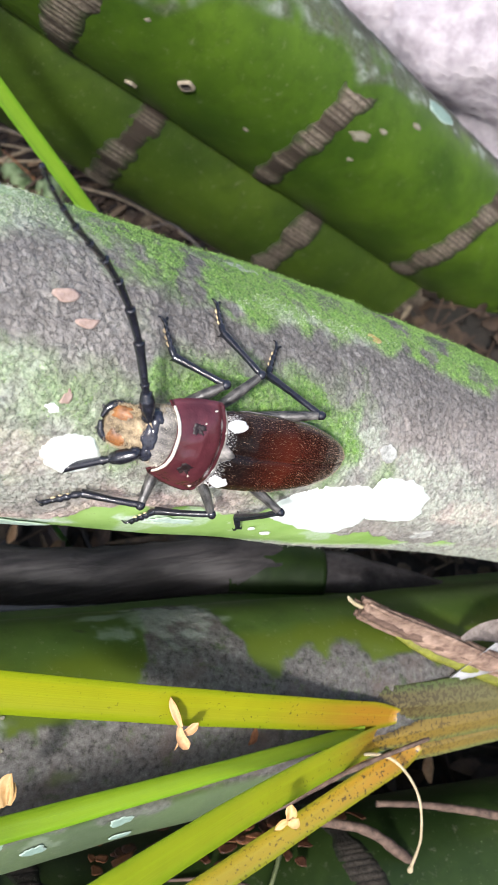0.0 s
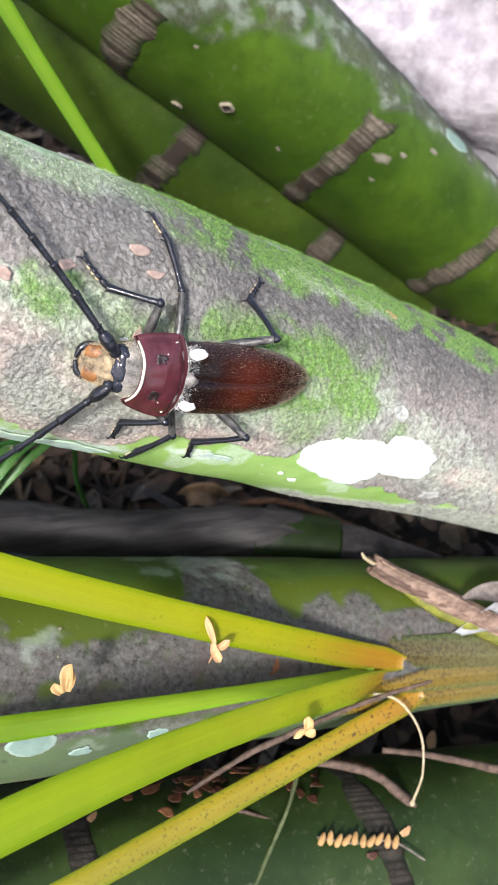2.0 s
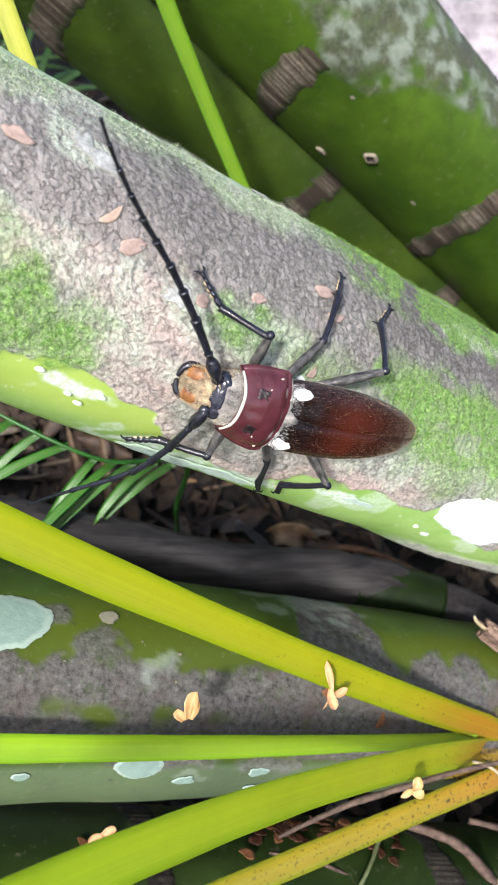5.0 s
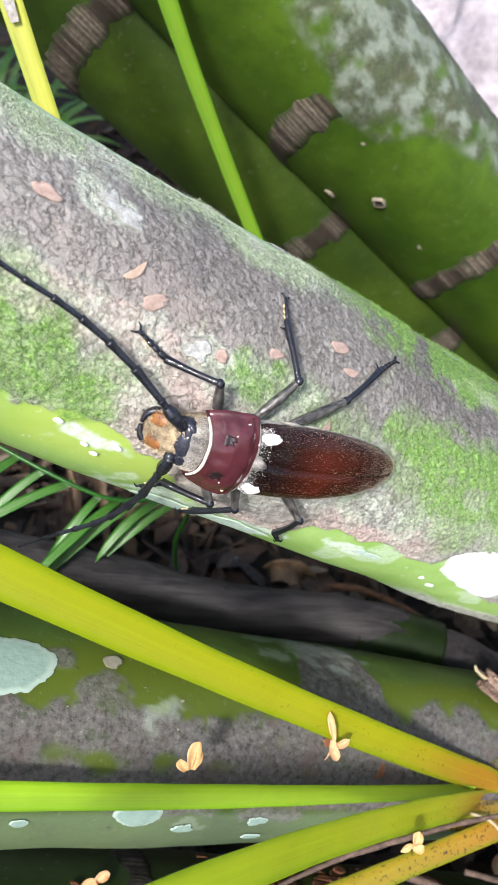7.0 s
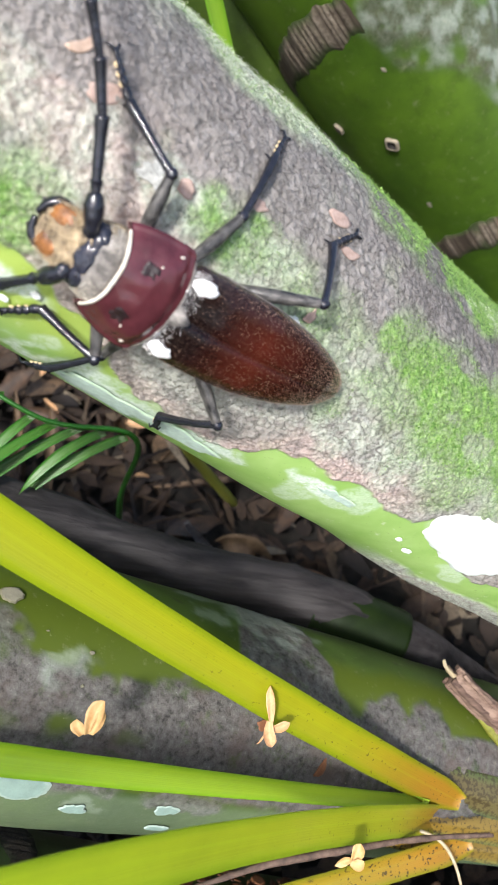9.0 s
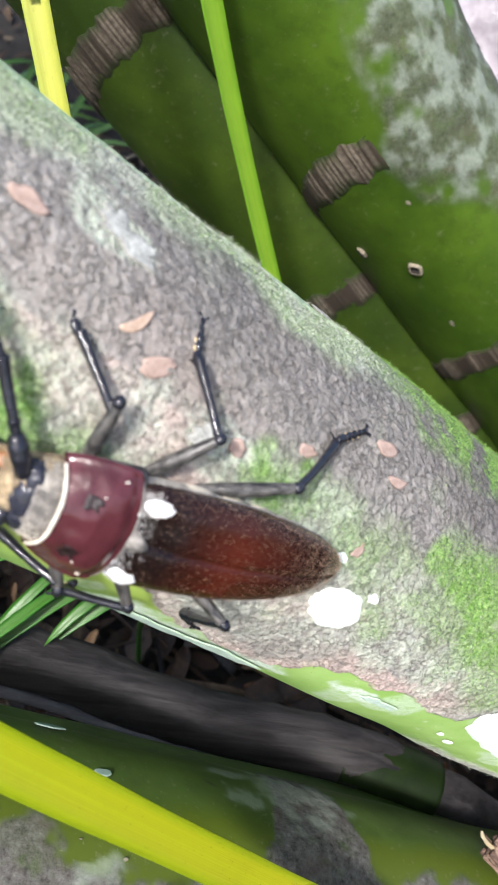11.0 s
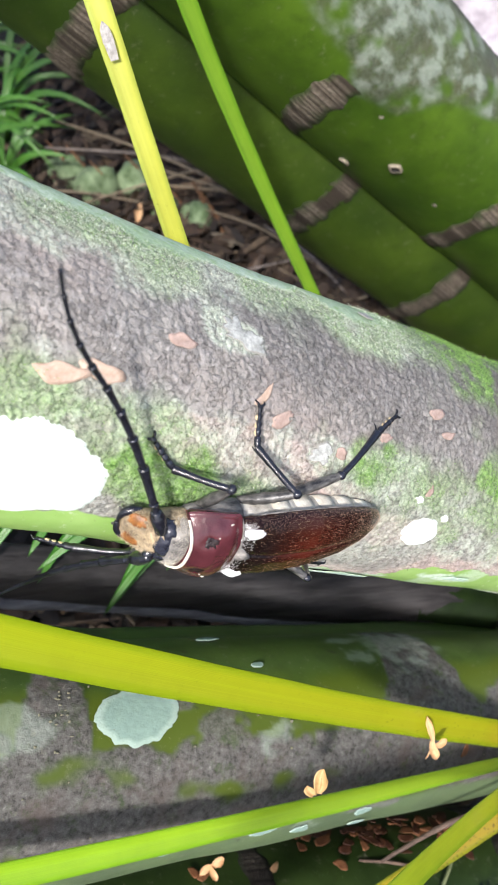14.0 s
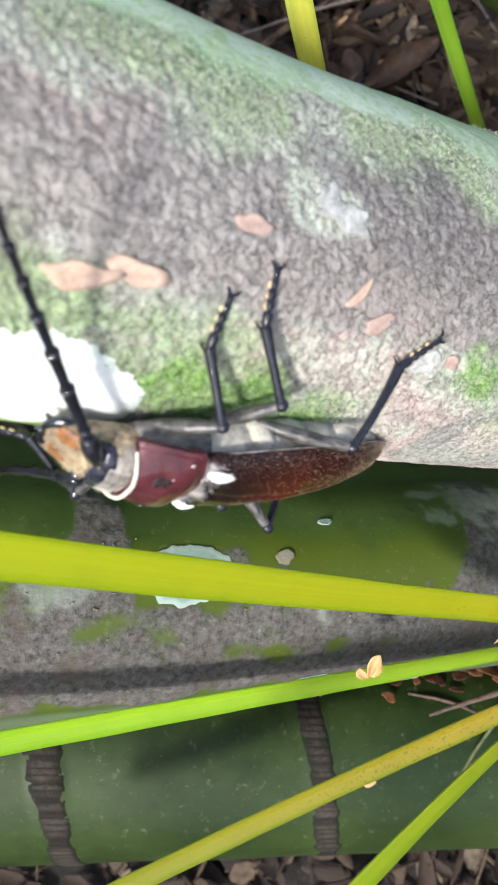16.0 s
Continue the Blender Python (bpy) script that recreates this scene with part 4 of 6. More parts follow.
under(part("sheath", cord(deeper(((0.006, -0.0111, 0.1960), (0.022, -0.0128, 0.1925), (0.043, -0.0155, 0.1862))), (0.0138, 0.0140, 0.0132), 16, 18, 0.05, 5.0, True, 0.8), plain("green_sheath", (0.006, 0.013, 0.002), (0.014, 0.028, 0.005), 90, 0.5, spec=0.2)), dead)
# added blue-grey cord: stands for the sky sheen along the petiole's lower edge
under(part("sheen_edge", cord(deeper(((-0.30, -0.006, 0.276), (-0.146, -0.009, 0.226), (-0.047, -0.0175, 0.2005), (0.024, -0.0235, 0.186))), (0.002, 0.0026, 0.0026, 0.0012), 50, 8, 0.6, 8.0, True, 0.6), plain("grey_sheen_edge", (0.06, 0.06, 0.072), (0.19, 0.19, 0.22), 300, 0.5, 0.5, stretch=(0.08, 1, 1))), dead)
OLIVE = plain("olive_stalk", (0.05, 0.065, 0.022), (0.13, 0.15, 0.06), 300, 0.6)
BROWNTWIG = plain("brown_twig", (0.045, 0.026, 0.018), (0.17, 0.11, 0.08), 300, 0.8, 0.7)
strip = thing("dead_twig", "thin brown dead twig lying along the leaflets", "twig", at=(0.07, -0.074, 0.165))
under(part("twig", cord(((0.0702, -0.0826, 0.1830), (0.0636, -0.0843, 0.1864), (0.0391, -0.0900, 0.1911), (0.0177, -0.0965, 0.1954), (-0.0075, -0.1034, 0.1942), (-0.0315, -0.1123, 0.1903)), (0.0007, 0.0009, 0.0010, 0.0011, 0.0012, 0.0006), 50, 8, 0.5, 6.0), BROWNTWIG), strip)
loop = thing("dry_tendril", "pale dry tendril hanging from the frond", "twig", at=(0.05, -0.082, 0.17))
under(part("tendril", cord(((0.030, -0.0868, 0.1830), (0.044, -0.0830, 0.1815), (0.0570, -0.0850, 0.1735), (0.0640, -0.0960, 0.1640), (0.0625, -0.109, 0.155), (0.0570, -0.1175, 0.149)), (0.00035, 0.0006, 0.0006, 0.0005, 0.0005, 0.0006), 50, 8, 0.2, 7.0), STRAW), loop)
under(part("tip", cord(((0.0570, -0.1175, 0.149), (0.0562, -0.1187, 0.1482), (0.0555, -0.1194, 0.1476)), (0.0006, 0.0012, 0.0004), 8, 8), STRAW), loop)
for c, r, lab in ((((0.020, -0.092, 0.136), (0.045, -0.098, 0.127), (0.062, -0.112, 0.114), (0.078, -0.128, 0.098)), (0.0016, 0.0022, 0.0022, 0.0012), "curved grey root on the low stem"),
                  (((0.052, -0.090, 0.130), (0.075, -0.093, 0.120), (0.104, -0.100, 0.108), (0.15, -0.11, 0.085)), (0.0012, 0.0016, 0.0018, 0.0018), "thin grey root beside the low stem"),
                  (((0.0144, -0.092, 0.135), (0.006, -0.110, 0.139), (-0.006, -0.128, 0.137), (-0.02, -0.15, 0.139)), (0.0008, 0.0009, 0.0008, 0.0006), "thin green stalk across the low stem"),
                  (((-0.035, -0.104, 0.140), (-0.012, -0.108, 0.136), (0.02, -0.121, 0.125), (0.05, -0.128, 0.117)), (0.0006, 0.0009, 0.0008, 0.0005), "thin dark twig on the low stem")):
    ob = thing("root" if "root" in lab else "twig", lab, "twig", at=c[-1])
    under(part("strand", cord(c, r, 30, 8, 0.35, r[0] * 3000), BROWNTWIG if "thin green" not in lab else OLIVE), ob)

# ---- fallen flowers and petals ----
PETAL = plain("dry_petal", (0.459, 0.238, 0.107), (0.656, 0.41, 0.213), 350, 0.6, 0.3, 0.0004)
PALEPETAL = plain("pale_petal", (0.46, 0.26, 0.09), (0.62, 0.42, 0.20), 350, 0.6, 0.3, 0.0004)
REDBIT = plain("reddish_petal", (0.33, 0.225, 0.185), (0.50, 0.37, 0.315), 500, 0.8, 0.5, 0.0004)

ROSE = plain("tan_pink_petal", (0.42, 0.29, 0.21), (0.58, 0.43, 0.34), 500, 0.75, 0.5, 0.0005)
RUST = plain("rust_petal", (0.144, 0.051, 0.018), (0.24, 0.096, 0.036), 400, 0.7, 0.4, 0.0005)
CHESTNUT = plain("chestnut_scale", (0.0357, 0.0112, 0.0051), (0.102, 0.0383, 0.0179), 300, 0.5, 0.5, 0.0006)


def petal(c, w, mt, parent, face=(0, -0.6, 0.8), fold=0.7):
    ob = strap("petal", c, (w * 0.6, w * 1.15, w * 0.9), mt, None, "", fold, face, thick=0.0003, tipped=True, n=16, ridge=0.0, twist=0.8)
    return under(ob, parent)


def flower(at, petals, lab, mt):
    ob = thing("fallen_flower", lab, "flower", "fallen flowers", at)
    o = Vector(at)
    for a, b, d, w in petals:
        petal((o + Vector(a), o + Vector(b), o + Vector(d)), w, mt, ob)
    return ob


MM = 0.001
flower((-0.0125, -0.0822, 0.2495), (((0, 0, 0), (-0.5 * MM, 3 * MM, 3.5 * MM), (-1.2 * MM, 7.5 * MM, 6 * MM), 1.1 * MM), ((0, 0, 0), (-0.5 * MM, -3.5 * MM, -1.5 * MM), (1.2 * MM, -5.5 * MM, -4 * MM), 1.5 * MM),
        ((0, -1 * MM, -1 * MM), (2.5 * MM, -1.5 * MM, -1.5 * MM), (5.5 * MM, 0.5 * MM, -0.5 * MM), 1.2 * MM), ((0.3 * MM, 0, 0), (-1.0 * MM, -3 * MM, -3 * MM), (-3 * MM, -5 * MM, -4.5 * MM), 0.25 * MM)), "orange-tan dry flower caught on a yellow leaflet", PETAL)
flower((-0.0585, -0.1005, 0.2712), (((0, 0, 0), (0.5 * MM, 3.5 * MM, 3.5 * MM), (3.0 * MM, 6.5 * MM, 5 * MM), 1.9 * MM), ((-1.5 * MM, -0.5 * MM, 0), (-2.6 * MM, 1.0 * MM, 1 * MM), (-3.2 * MM, 2.5 * MM, 2.0 * MM), 1.5 * MM),
        ((0.6 * MM, 0.4 * MM, 0.2 * MM), (2.4 * MM, 2 * MM, 3 * MM), (3.2 * MM, 4.6 * MM, 3.4 * MM), 1.2 * MM)), "pale orange fallen flower on a green leaflet", PALEPETAL)
flower((0.0140, -0.1095, 0.2275), (((0, 0, 0), (1.5 * MM, 2 * MM, 2 * MM), (2 * MM, 4 * MM, 3.0 * MM), 1.6 * MM), ((0, 0, 0), (-2 * MM, 0.5 * MM, 0.5 * MM), (-4.5 * MM, -1.5 * MM, -0.5 * MM), 1.1 * MM), ((0, 0, 0), (2 * MM, -1 * MM, 0), (3.2 * MM, 0, 1.4 * MM), 1.5 * MM)),
       "pale yellow fallen flower on the lime leaflet", PALEPETAL)
flower((-0.1010, -0.1035, 0.1660), (((0, 0, 0), (3 * MM, 2 * MM, 2 * MM), (6 * MM, 2 * MM, 1 * MM), 1.8 * MM), ((0, 0, 0), (-3 * MM, 0, 1 * MM), (-5 * MM, -3 * MM, 0), 1.5 * MM), ((0, 0, 0), (1 * MM, -3 * MM, 1 * MM), (2 * MM, -6 * MM, 0), 1.3 * MM)),
       "brown dry flower on the low stem", PETAL)


def flake(stem, s0, th0, ln, w, turn, mt, lab, lift=0.0001):
    """A fallen petal that lies on a stem: a thin uneven sheet, one edge curled up."""
    ob = thing("fallen_petal", lab, "petal", "fallen petals")
    off = float(stem.move(stem.at(np.array([s0]), np.array([th0])), np.array([s0]), np.array([th0]))[0][0])
    ob.matrix_basis = stem.place(s0, th0, lift + off, turn)
    n, seed = 26, s0 * 91 + th0
    verts, faces = [(0, 0, 0.0003)], []
    for k in (1, 2, 3):
        for i in range(n):
            a = 2 * math.pi * i / n
            f = k / 3 * (1 + 0.42 * noise.noise(Vector((math.cos(a) * 1.2, math.sin(a) * 1.2, seed))) + 0.10 * noise.noise(Vector((math.cos(a) * 4, math.sin(a) * 4, seed))))
            x, y = ln * f * math.cos(a), w * f * math.sin(a) * (1 - 0.25 * math.cos(a))
            verts.append((x, y + 0.14 * x * x / ln, 0.00025 - y * y / (2 * stem.r[-1]) + 0.22 * w * max(0.0, y / w) ** 3 + 0.00012 * noise.noise(Vector((x * 900, y * 900, seed)))))
    faces += [(0, 1 + i, 1 + (i + 1) % n) for i in range(n)]
    for k in (0, 1):
        faces += [(1 + k * n + i, 1 + (k + 1) * n + i, 1 + (k + 1) * n + (i + 1) % n, 1 + k * n + (i + 1) % n) for i in range(n)]
    top, m = len(verts), len(faces)
    verts += [(x, y, z - 0.0003) for x, y, z in verts]
    faces += [tuple(top + q for q in f[::-1]) for f in faces[:m]]
    faces += [(1 + 2 * n + i, top + 1 + 2 * n + i, top + 1 + 2 * n + (i + 1) % n, 1 + 2 * n + (i + 1) % n) for i in range(n)]
    part("petal", mesh_of("petal", verts, faces), mt, ob)
    return ob


for s0, t0, ln, w, turn, mt, lab in (
    (0.054, 11, 0.0028, 0.0014, -10, PALEPETAL, "pale orange petal on the mossy stem"), (-0.080, 44, 0.0026, 0.0013, 10, REDBIT, "orange-brown petal on the mossy stem"),
    (-0.125, 41, 0.0036, 0.0012, 55, ROSE, "pale tan petal on the mossy stem"), (-0.118, 47, 0.0042, 0.0017, 30, REDBIT, "reddish petal stuck to the bark"),
    (-0.097, 54, 0.0020, 0.0014, -20, REDBIT, "reddish petal stuck to the bark"), (-0.058, 30, 0.0038, 0.0014, 15, REDBIT, "reddish petal stuck to the bark"),
    (-0.053, 37, 0.0030, 0.0012, 12, REDBIT, "reddish petal stuck to the bark"), (-0.1790, 51.5, 0.0062, 0.0022, 8, ROSE, "large orange petal stuck to the bark"),
    (-0.1700, 48.8, 0.0056, 0.0021, -6, ROSE, "large orange petal stuck to the bark"), (-0.150, 32, 0.004, 0.0015, 0, REDBIT, "reddish petal stuck to the bark"), (-0.057, 60, 0.0018, 0.0012, 70, REDBIT, "brown petal on the mossy stem"),
    (-0.200, 46, 0.003, 0.0012, 80, REDBIT, "brown petal on the mossy stem")):
    flake(MAIN, s0, t0, ln, w, turn, mt, lab)
for k in range(8):
    flake(LOW, rng.uniform(-0.06, 0.17), rng.uniform(-40, 25), rng.uniform(0.002, 0.0042), rng.uniform(0.001, 0.0018), rng.uniform(0, 180), (PETAL, CHESTNUT, RUST)[k % 3], "brown fallen petal on the low stem", 0.0012)
for s0, t0, turn in ((0.09, 26, 40), (0.05, 22, 10), (0.075, 36, 70)):
    flake(FRONT, s0, t0, 0.003, 0.0014, turn, RUST, "reddish fallen petal on the green stem")

for k in range(60):
    flake(LOW, 0.085 + rng.normal(0, 0.026), -41 + rng.normal(0, 7), rng.uniform(0.002, 0.005), rng.uniform(0.0014, 0.0026), rng.uniform(0, 180), (CHESTNUT, CHESTNUT, RUST)[k % 3], "chestnut-brown litter scale on the low stem", 0.0008 + 0.003 * rng.random())

# a spike of dry seeds on the low stem
spike = thing("seed_spike", "dry spike with a row of tan seeds on the low stem", "seed spike", at=(0.03, -0.128, 0.125))
m = LOW.place(0.127, 2, 0.0016, -8)
under(part("axis", cord([m @ Vector(p) for p in ((-0.021, 0.002, 0.0006), (-0.005, 0.0, 0.0012), (0.012, 0.001, 0.0012), (0.026, -0.006, 0.0004))], (0.0005, 0.0006, 0.0006, 0.0004), 24, 6, 0.3), GREYWOOD), spike)
seed_me = None
for k in range(10):
    bm = bmesh.new()
    bmesh.ops.create_icosphere(bm, subdivisions=2, radius=1.0, matrix=Matrix.Diagonal((0.0014, 0.0032, 0.0014, 1)))
    for vv in bm.verts:
        vv.co.x *= 1 - 0.28 * vv.co.y / 0.0032
    if seed_me is None:
        ob = part("seed", bm, plain("tan_seed", (0.34, 0.18, 0.06), (0.58, 0.36, 0.15), 400, 0.6, 0.4, 0.0004))
        seed_me = ob.data
    else:
        bm.free()
        ob = new("seed", seed_me)
    under(ob, spike)
    ob.matrix_basis = m @ Matrix.Translation((-0.019 + 0.0036 * k, 0.0012 + 0.0006 * math.sin(2.0 * k), 0.0018)) @ pose(0, 0, 0, 8 * math.sin(k), 0, -26 + 16 * math.sin(1.7 * k))

# ---- litter on the ground ----
DRYLEAF = plain("dry_leaf", (0.014, 0.008, 0.005), (0.085, 0.046, 0.024), 140, 0.65, 0.8, 0.0012)
PALELEAF = plain("pale_dry_leaf", (0.045, 0.026, 0.013), (0.18, 0.11, 0.055), 140, 0.65, 0.8, 0.0012)


def dry_leaf(x, y, z, ln, w, mt, lab, tilt=25, group="leaf litter"):
    """A curled dry leaf: a crumpled sheet, pointed at both ends, that lies on what is under it."""
    ob = thing("dry_leaf", lab, "dry leaf", group)
    ob.matrix_basis = pose(x, y, z, rng.uniform(-tilt, tilt), rng.uniform(-tilt, tilt), rng.uniform(0, 360))
    n, m, seed, roll = 16, 6, rng.uniform(0, 90), rng.uniform(0.3, 1.6)
    verts, faces = [], []
    for layer in (0, 1):
        for i in range(n + 1):
            f = i / n
            half = w * math.sin(math.pi * min(0.97, 0.03 + 0.94 * f)) ** 0.7 * (1 + 0.25 * noise.noise(Vector((f * 5, seed, 0))))
            for j in range(m + 1):
                g = 2 * j / m - 1
                a = g * roll
                yy, zz = half * math.sin(a) / max(roll, 0.2), half * (1 - math.cos(a)) / max(roll, 0.2)
                xx = (f - 0.5) * 2 * ln
                zz += 0.25 * w * noise.noise(Vector((xx * 60, yy * 90, seed))) + 0.25 * ln * (f - 0.5) ** 2 * noise.noise(Vector((seed, 3, 1)))
                verts.append((xx, yy + 0.3 * w * noise.noise(Vector((f * 2, 7, seed))), zz - layer * 0.0004))
    for layer in (0, 1):
        for i in range(n):
            for j in range(m):
                a = layer * (n + 1) * (m + 1) + i * (m + 1) + j
                faces.append((a, a + 1, a + m + 2, a + m + 1) if layer else (a, a + m + 1, a + m + 2, a + 1))
    part("blade", mesh_of("blade", verts, faces), mt, ob)
    return ob


for k in range(120):
    gx, gy = (rng.uniform(-0.20, 0.03), rng.uniform(0.0, 0.26)) if k < 60 else (rng.uniform(-0.36, 0.0), rng.uniform(0.22, 0.5)) if k < 105 else (rng.uniform(-0.1, 0.2), rng.uniform(-0.25, -0.02))
    kind = k % 5
    lab = ("curled brown dry leaf on the soil", "dark brown dry leaf on the soil", "narrow brown dry leaf on the soil", "crumpled tan dry leaf on the soil", "small orange-brown dry leaf on the soil")[kind]
    ln = (rng.uniform(0.018, 0.034), rng.uniform(0.016, 0.030), rng.uniform(0.03, 0.06), rng.uniform(0.012, 0.024), rng.uniform(0.006, 0.010))[kind]
    dry_leaf(gx, gy, 0.010 + 0.022 * rng.random(), ln, ln * (0.42, 0.5, 0.1, 0.5, 0.4)[kind], (DRYLEAF, DRYLEAF, PALELEAF, PALELEAF, PETAL)[kind], lab, 35)
STONE = plain("pale_stone", (0.24, 0.232, 0.208), (0.464, 0.456, 0.424), 160, 0.85, 0.7, 0.002)
for k in range(9):
    gx, gy, r = rng.uniform(-0.36, -0.14), rng.uniform(0.28, 0.5), rng.uniform(0.007, 0.018)
    bm = bmesh.new()
    bmesh.ops.create_icosphere(bm, subdivisions=3, radius=1.0)
    for vv in bm.verts:
        vv.co *= 1 + 0.35 * noise.noise(vv.co * 1.3 + Vector((k * 7, 0, 0))) + 0.06 * noise.noise(vv.co * 6)
        vv.co = Vector((vv.co.x * r * 1.2, vv.co.y * r, vv.co.z * r * 0.75))
    ob = part("stone", bm, STONE)
    ob.matrix_basis = pose(gx, gy, r * 0.4, 0, 0, 40 * k)
    tagged(ob, "pale rounded stone in the litter", "stone", "stones")
RUSTWOOD = plain("rust_brown_stalk", (0.05, 0.022, 0.010), (0.24, 0.11, 0.045), 260, 0.8, 0.6, stretch=(0.4, 1.5, 1.5))
MOSSY = plain("mossy_stone", (0.035, 0.065, 0.018), (0.21, 0.27, 0.15), 90, 0.9, 0.6, 0.002)
for gx, gy, r in ((-0.195, 0.545, 0.016), (-0.172, 0.520, 0.020), (-0.138, 0.524, 0.017), (-0.110, 0.492, 0.015), (-0.077, 0.466, 0.014), (-0.214, 0.556, 0.012), (-0.086, 0.480, 0.010), (-0.286, 0.640, 0.014)):
    bm = bmesh.new()
    bmesh.ops.create_icosphere(bm, subdivisions=3, radius=1.0)
    for vv in bm.verts:
        vv.co *= 1 + 0.4 * noise.noise(vv.co * 1.4 + Vector((gx * 90, gy * 40, 0))) + 0.07 * noise.noise(vv.co * 6)
        vv.co = Vector((vv.co.x * r * 1.15, vv.co.y * r, vv.co.z * r * 1.2))
    ob = part("stone", bm, MOSSY)
    ob.matrix_basis = pose(gx, gy, r * 0.6, 0, 0, 4000 * gx)
    tagged(ob, "pale stone with a green mossy film in the litter", "stone", "mossy stones")
    stem = thing("dead_leaf_stalk", "rust-brown dead leaf stalk beside mossy stones", "dead stalk", "dead stalks", (gx + 0.02, gy - 0.012, 0.0))
    under(part("stalk", cord(((gx + 0.02, gy - 0.012, -0.004), (gx + 0.014, gy - 0.008, 0.02), (gx - 0.004 * math.sin(900 * gx), gy, 0.045)), (0.0022, 0.0016, 0.0006), 14, 6, 0.4, gx * 50), RUSTWOOD), stem)

# fallen things in the gap under the mossy stem
curl = thing("dry_leaf", "curled pale tan dry leaf in the shaded gap", "dry leaf", "leaf litter", (-0.010, 0.134, 0.0))
under(strap("blade", ((-0.026, 0.137, 0.018), (-0.011, 0.132, 0.034), (0.004, 0.130, 0.004)), (0.006, 0.0085, 0.005), plain("tan_dry_leaf", (0.08, 0.045, 0.022), (0.30, 0.20, 0.11), 120, 0.65, 0.7, 0.0012), None, "", 1.0, (0.1, -0.6, 0.8), twist=0.5, tipped=True, n=20), curl)
shred = thing("fibre_strip", "grey dead fibre strip leaning in the shaded gap", "dead leaf", at=(-0.0254, 0.131, 0.0))
under(strap("strip", ((-0.0254, 0.1313, 0.001), (-0.037, 0.119, 0.041), (-0.0493, 0.1045, 0.0816)), (0.0030, 0.0032, 0.0016), plain("grey_fibre", (0.06, 0.058, 0.062), (0.20, 0.195, 0.21), 300, 0.7, 0.5, stretch=(0.2, 1, 1)), None, "", 0.5, n=20), shred)
rusty = thing("dead_twig", "rust-brown dead twig in the shaded gap", "twig", at=(0.0, 0.12, 0.0))
under(part("twig", cord(((-0.034, 0.118, 0.004), (-0.012, 0.116, 0.024), (0.030, 0.112, 0.034), (0.070, 0.096, 0.026), (0.110, 0.080, 0.004)), (0.0012, 0.0020, 0.0022, 0.0020, 0.0012), 30, 8, 0.4, 2.0), RUSTWOOD), rusty)
# small crumpled scraps and twigs that cover the soil, too many to count
def litter_shade(name):
    s = Shade(name, 0.75, 0.35)
    own = s.t.nodes.new("ShaderNodeNewGeometry").outputs["Random Per Island"]
    col = s.ramp(own, (0.0, (0.012, 0.008, 0.006)), (0.45, (0.045, 0.027, 0.017)), (0.72, (0.050, 0.030, 0.018)), (0.90, (0.095, 0.064, 0.038)), (1.0, (0.20, 0.16, 0.11)))
    fine = s.noise(260, 5, 0.7)
    s.color(s.mix(s.ramp(fine, (0.35, 0.6), (0.6, 0.0)), col, (0.010, 0.008, 0.006)))
    s.bump(fine, 0.8, 0.001)
    return s.m


scraps, scrap_faces = [], []
for k in range(13000):
    o = np.array([rng.uniform(-0.46, 0.26), rng.uniform(-0.30, 0.58), rng.uniform(0.0, 0.020)] if k < 5200 else [rng.normal(-0.35, 0.5), rng.normal(0.6, 0.5), rng.uniform(0.0, 0.012)] if k < 9500 else [rng.uniform(-0.5, 0.05), rng.uniform(0.25, 0.75), rng.uniform(0.0, 0.02)])
    twig = k % 6 == 0
    ln, w = (rng.uniform(0.012, 0.05), rng.uniform(0.0006, 0.0016)) if twig else (rng.uniform(0.004, 0.016), rng.uniform(0.002, 0.007))
    a, b = rng.uniform(0, 2 * math.pi), rng.uniform(-0.5, 0.5)
    d = np.array([math.cos(a) * math.cos(b), math.sin(a) * math.cos(b), math.sin(b)])
    side = np.cross(d, (rng.normal() * 0.4, rng.normal() * 0.4, 1.0))
    side /= np.linalg.norm(side)
    up = np.cross(side, d)
    n0, curl = len(scraps), rng.uniform(-0.5, 0.9)
    for e in (-1, -0.4, 0.4, 1):
        half = w * (1.0 if twig else (1 - 0.75 * abs(e) ** 2)) * rng.uniform(0.8, 1.2)
        for g in (-1, 0, 1):
            scraps.append(o + d * ln * e + side * half * g + up * (half * (0.9 if twig else curl) * (g * g - (1.0 if twig else 0.0)) * (-1 if twig else 1) + ln * 0.2 * curl * e * e))
    scrap_faces += [(n0 + 3 * i + j, n0 + 3 * i + j + 1, n0 + 3 * i + j + 4, n0 + 3 * i + j + 3) for i in range(3) for j in range(2)]
tagged(part("leaf_litter", mesh_of("leaf_litter", scraps, scrap_faces), litter_shade("leaf_scraps")), "brown leaf scraps and thin twigs covering the soil", "litter", kind="stuff")

# ---- pale rock behind the thick stem ----
bm = bmesh.new()
bmesh.ops.create_icosphere(bm, subdivisions=6, radius=1.0)
for vv in bm.verts:
    n1 = noise.fractal(vv.co * 2.1, 1.0, 2.0, 5) * 0.16 + noise.fractal(vv.co * 13, 0.8, 2.0, 4) * 0.025
    vv.co = vv.co * (1 + n1)
    vv.co.x, vv.co.y, vv.co.z = vv.co.x * 0.40, vv.co.y * 0.24, vv.co.z * 0.34
rock = part("boulder", bm, plain("white_crusted_rock", (0.27, 0.235, 0.262), (0.53, 0.485, 0.515), 60, 0.9, 1.0, 0.004))
rock.matrix_basis = pose(0.46, 0.60, 0.06, 0, 0, -8)
tagged(rock, "pale rough rock crusted white, behind the thick stem", "rock")


